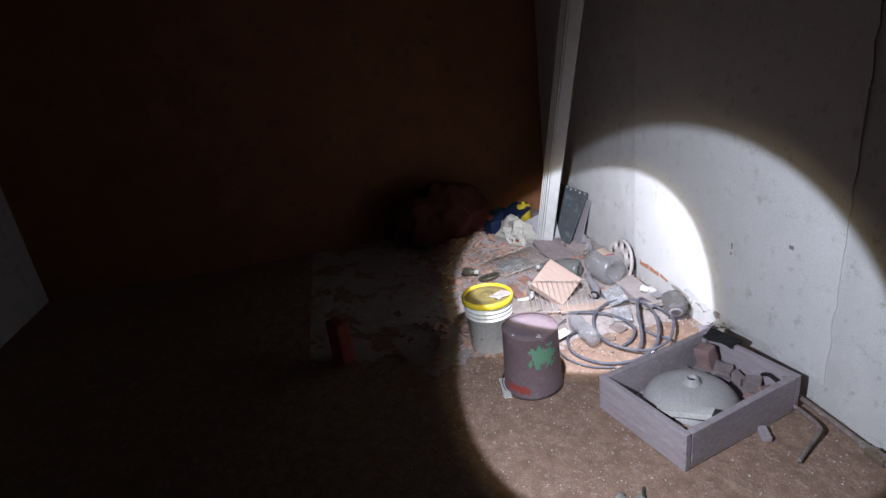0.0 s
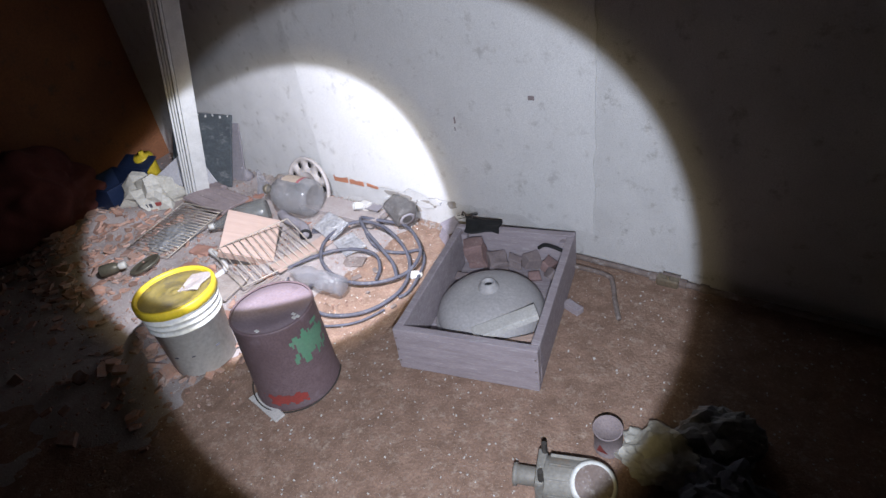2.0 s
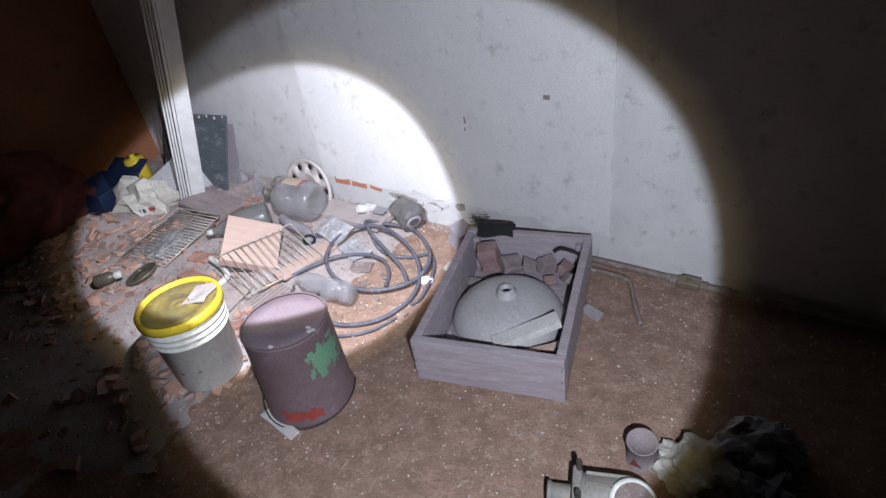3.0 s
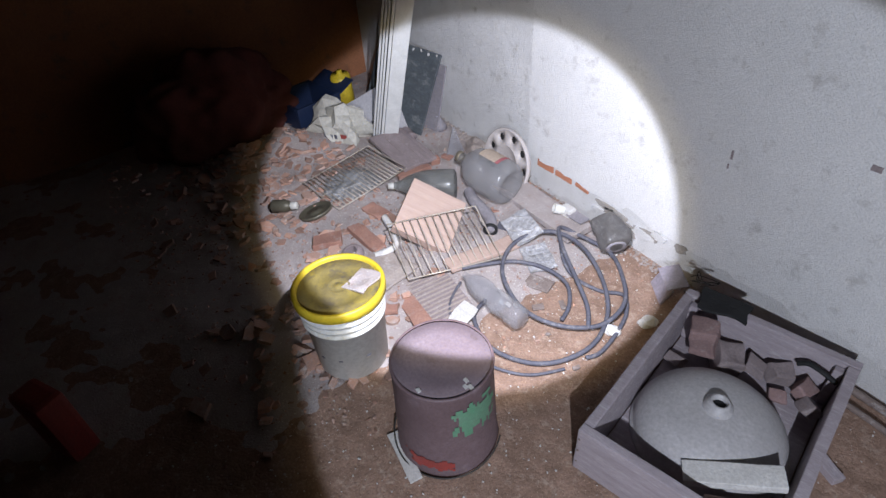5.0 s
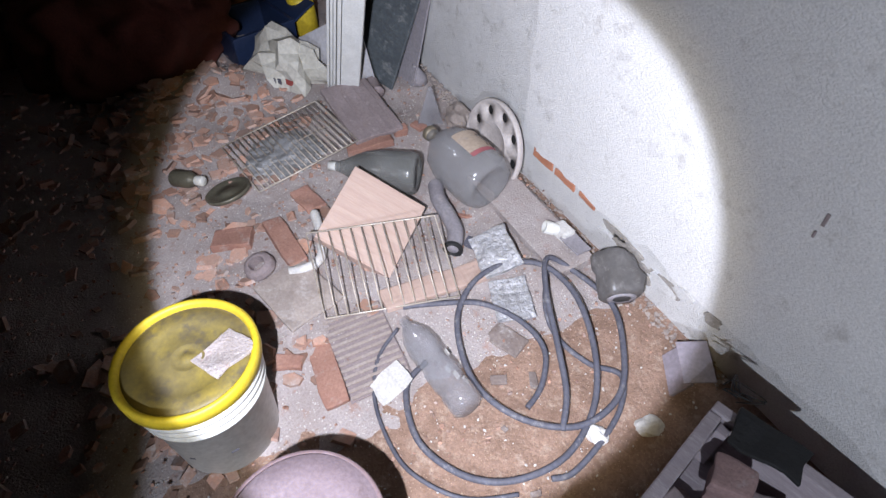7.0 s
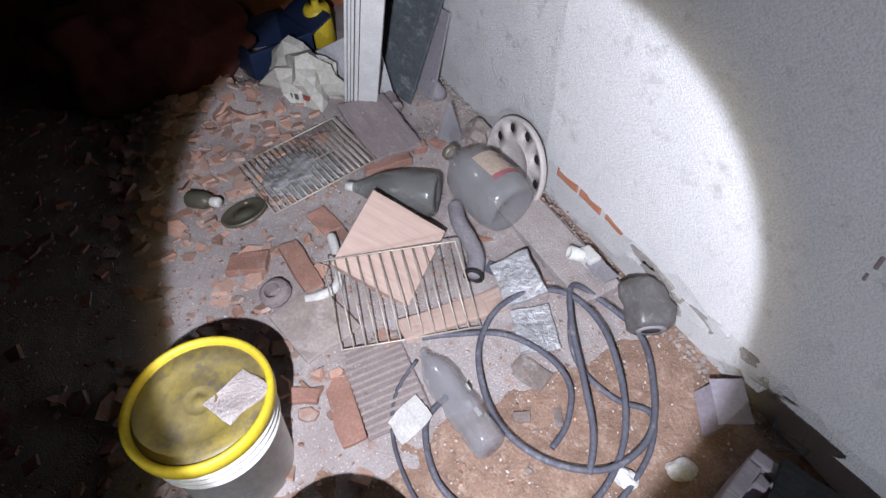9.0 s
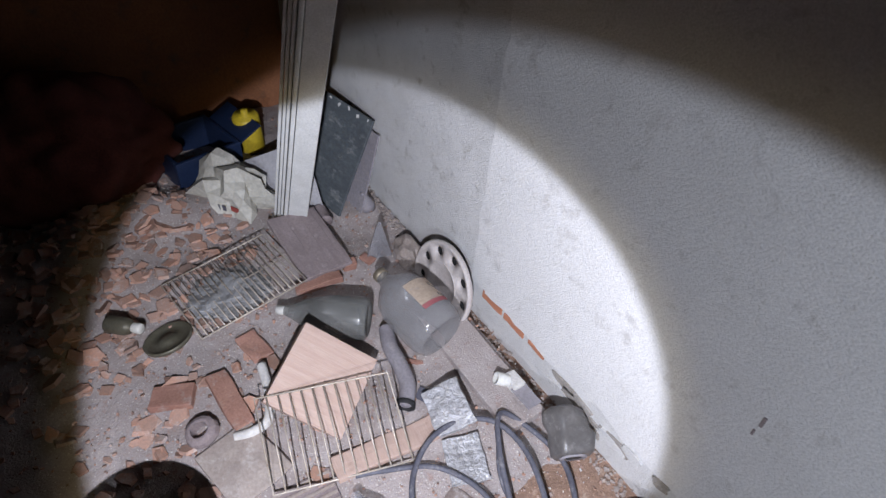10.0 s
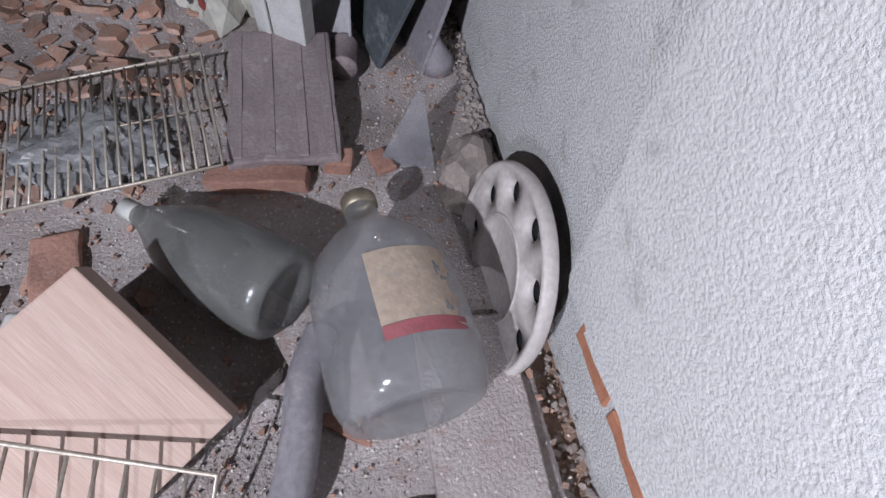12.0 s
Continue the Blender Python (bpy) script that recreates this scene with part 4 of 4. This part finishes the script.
def make_pump():
    t = thing("water_pump", pose(1.02, 1.03, 0.075, 0, 0, 20), "small grey cast-iron pump lying on its side on the floor", "pump")
    x = pose(0, 0, 0, 0, 90, 0)
    part("motor_body", lathe([(0.0, -0.10), (0.06, -0.10), (0.07, -0.09), (0.07, 0.06), (0.064, 0.07), (0.0, 0.07)], 36), M_MOTOR, t, smooth=True).matrix_local = x
    for k in range(10):
        a = 2 * math.pi * k / 10
        part("fin", block(0.13, 0.005, 0.012, (-0.015, 0, 0.067), 0.001), M_MOTOR, t).matrix_local = pose(0, 0, 0, math.degrees(a), 0, 0)
    face = part("round_cover", lathe([(0.066, 0.0), (0.07, 0.012), (0.062, 0.02), (0.052, 0.02), (0.046, 0.012), (0.02, 0.012), (0.016, 0.022), (0.0, 0.022)], 36), M_PAIL, t, "pale round cover with a rusty middle", smooth=True)
    face.matrix_local = pose(0.05, -0.03, 0.045, 25, 10, 0)
    part("hub", lathe([(0.056, 0.0205), (0.05, 0.0215), (0.03, 0.0235), (0.012, 0.024), (0.0, 0.027)], 28), M_PIPE, face, "rusty brown hub", smooth=True)
    part("flange", block(0.03, 0.13, 0.13, (-0.105, 0, -0.065), 0.012), M_MOTOR, t)
    part("spout", lathe([(0.03, 0.0), (0.03, 0.06), (0.036, 0.062), (0.036, 0.072), (0.02, 0.072), (0.02, 0.03), (0.0, 0.03)], 24), M_MOTOR, t, smooth=True).matrix_local = pose(-0.12, 0, 0, 0, -90, 0)
    for y in (-0.05, 0.05):
        part("bolt", lathe([(0.0, 0.0), (0.009, 0.0), (0.009, 0.05), (0.0, 0.05)], 6), M_DARKWIRE, t).matrix_local = pose(-0.10, y, 0.055)


make_pump()


def make_tin():
    t = thing("food_tin", pose(1.035, 1.255, 0, 8, 0, 0), "small grey-brown tin with a faded red mark", "tin")
    part("can", lathe([(0.0, 0.0), (0.047, 0.0), (0.049, 0.004), (0.046, 0.008), (0.046, 0.108), (0.049, 0.112), (0.045, 0.114), (0.043, 0.106), (0.0, 0.104)], 36), M_CONCRETE, t, smooth=True)
    bm = bmesh.new()
    tri = [(-115, 0.03), (-70, 0.035), (-85, 0.06), (-98, 0.082)]
    bm.faces.new([bm.verts.new((0.0525 * math.cos(radians(a)), 0.0525 * math.sin(radians(a)), z)) for a, z in tri])
    part("red_mark", bm, M_RED, t, "faded red printed mark")


make_tin()
for k, (x, y, sx, sy, sz, m, lab, cat) in enumerate((
        (1.20, 1.27, 0.12, 0.10, 0.08, M_BAG, "crumpled pale plastic sheet on the floor", "plastic sheet"),
        (1.33, 1.42, 0.13, 0.10, 0.09, M_FILM, "crumpled grey film heaped on the floor", "plastic film"),
        (1.40, 1.22, 0.12, 0.12, 0.09, M_HOSE, "dark crumpled sack on the floor", "sack"))):
    ob = part(cat.replace(" ", "_"), crumpled(sx, sy, sz, 4.0 + 3 * k, 4, 3.5, 0.4), m)
    ob.matrix_world = pose(x, y, -0.004, 0, 0, 40 * k)
    tagged(ob, lab, cat)
plank("wood_stub", (0.60, 1.86, 0.0), (0.68, 1.83, 0.0), 0.04, 0.03, M_GREYWOOD, "short grey wood stub beside the crate", "wood", seed=3)


# ---- loose fragments ----
def shards(count, x0, x1, y0, y1, lo, hi, flat, lift, seed, density=None):
    """Broken flat pieces strewn over a stretch of floor."""
    rnd = random.Random(seed)
    verts, faces = [], []
    while count:
        x, y = rnd.uniform(x0, x1), rnd.uniform(y0, y1)
        if density and rnd.random() > density(x, y):
            continue
        count -= 1
        s, n = rnd.uniform(lo, hi) * rnd.uniform(0.6, 1), rnd.choice((4, 4, 5, 6))
        t, a0 = s * flat * rnd.uniform(0.6, 1.4), rnd.uniform(0, 6.3)
        m = pose(x, y, lift(x, y) - t * 0.2, rnd.gauss(0, 16), rnd.gauss(0, 16), rnd.uniform(0, 360))
        ring = [(s * rnd.uniform(0.6, 1) * math.cos(a0 + 6.283 * k / n), 0.7 * s * rnd.uniform(0.6, 1) * math.sin(a0 + 6.283 * k / n)) for k in range(n)]
        i = len(verts)
        verts += [tuple(m @ Vector((px, py, 0))) for px, py in ring] + [tuple(m @ Vector((px * 0.92, py * 0.92, t))) for px, py in ring]
        faces += [tuple(range(i + n, i + 2 * n)), tuple(range(i + n - 1, i - 1, -1))] + [(i + k, i + (k + 1) % n, i + n + (k + 1) % n, i + n + k) for k in range(n)]
    me = bpy.data.meshes.new("fragments")
    me.from_pydata(verts, [], faces)
    return me


def strew(name, me, mat, label, cat):
    me.materials.append(mat)
    return tagged(new(name, me), label, cat, kind="stuff")


def heap(x, y):
    d = ((x + 2.25) / 0.75) ** 2 + ((y - 1.0) / 0.45) ** 2
    e = ((x + 0.95) / 0.4) ** 2 + ((y - 0.75) / 0.35) ** 2
    return min(1, math.exp(-d) + 0.7 * math.exp(-e))


strew("tile_fragments", shards(640, -3.0, -0.4, 0.25, 1.6, 0.02, 0.07, 0.25, bed, 3, heap), M_SHARD, "strewn red and grey tile fragments in dust", "rubble")
strew("brick_crumbs", shards(3000, -3.1, -0.3, 0.2, 2.19, 0.003, 0.013, 0.5, bed, 5), M_SHARD, "small crumbs of brick and mortar in dust", "rubble")
strew("floor_grit", shards(2600, -1.0, 2.2, 0.0, 2.15, 0.001, 0.008, 0.5, lambda x, y: 0.0, 7), M_STONE, "pale grit and plaster crumbs on the floor", "grit")
strew("dust_grit", shards(3500, -2.6, -0.5, 0.9, 2.19, 0.0012, 0.0055, 0.6, lambda x, y: bed(x, y) - 0.003, 11), M_STONE, "pale plaster grit lying over the dust", "grit")
strew("wall_crumbs", shards(700, -2.4, -0.1, 2.155, 2.212, 0.004, 0.016, 0.6, lambda x, y: bed(x, y) * (0.0 if -1.2 < x < -0.62 else 1) + 0.16 * max(0, y - 2.165), 13), M_PALEBOARD, "fallen limewash crumbs along the foot of the wall", "rubble")
strew("sand_grains", shards(5000, -1.95, -0.75, 1.5, 2.13, 0.001, 0.004, 0.7, lambda x, y: bed(x, y) - 0.003, 19), M_PALEBOARD, "coarse sandy grit lying over the dust", "grit")
ob = part("brick_chip", block(0.035, 0.022, 0.012, (0, 0, 0), 0.003, rough=0.004, cuts=2), M_BRICK)
ob.matrix_world = pose(-1.84, 1.76, 0.108, 3, 0, 20)
tagged(ob, "small red brick chip lying on the roof tile", "brick")


def make_tangle():
    t = thing("wire_tangle", pose(-0.03, 2.04, 0.205), "tangle of thin black wire on the crate's corner", "wire")
    rnd = random.Random(21)
    for k in range(4):
        pts = [(rnd.uniform(-0.05, 0.06), rnd.uniform(-0.03, 0.04), 0.004 + rnd.uniform(0, 0.03)) for _ in range(4)]
        part("wire", tube(spline(pts, 6), 0.0016, 5), M_BLACK, t, smooth=True)


make_tangle()
for k, (x, y, a, c, r) in enumerate(((-0.56, 1.70, 0.12, 0.08, 20), (-0.45, 1.60, 0.05, 0.03, 60), (-0.40, 1.69, 0.06, 0.025, -30), (-0.31, 1.53, 0.018, 0.014, 10), (-0.12, 1.50, 0.03, 0.016, 70))):
    ob = part("dark_shard", block(a, c, 0.008, (0, 0, 0), 0.002, rough=0.006, cuts=2, seed=30 + k), M_PIPE)
    ob.matrix_world = pose(x, y, 0.002, 4, -5, r)
    tagged(ob, "dark brown shard lying on the floor inside the hose", "shard", "dark shards by the hose")
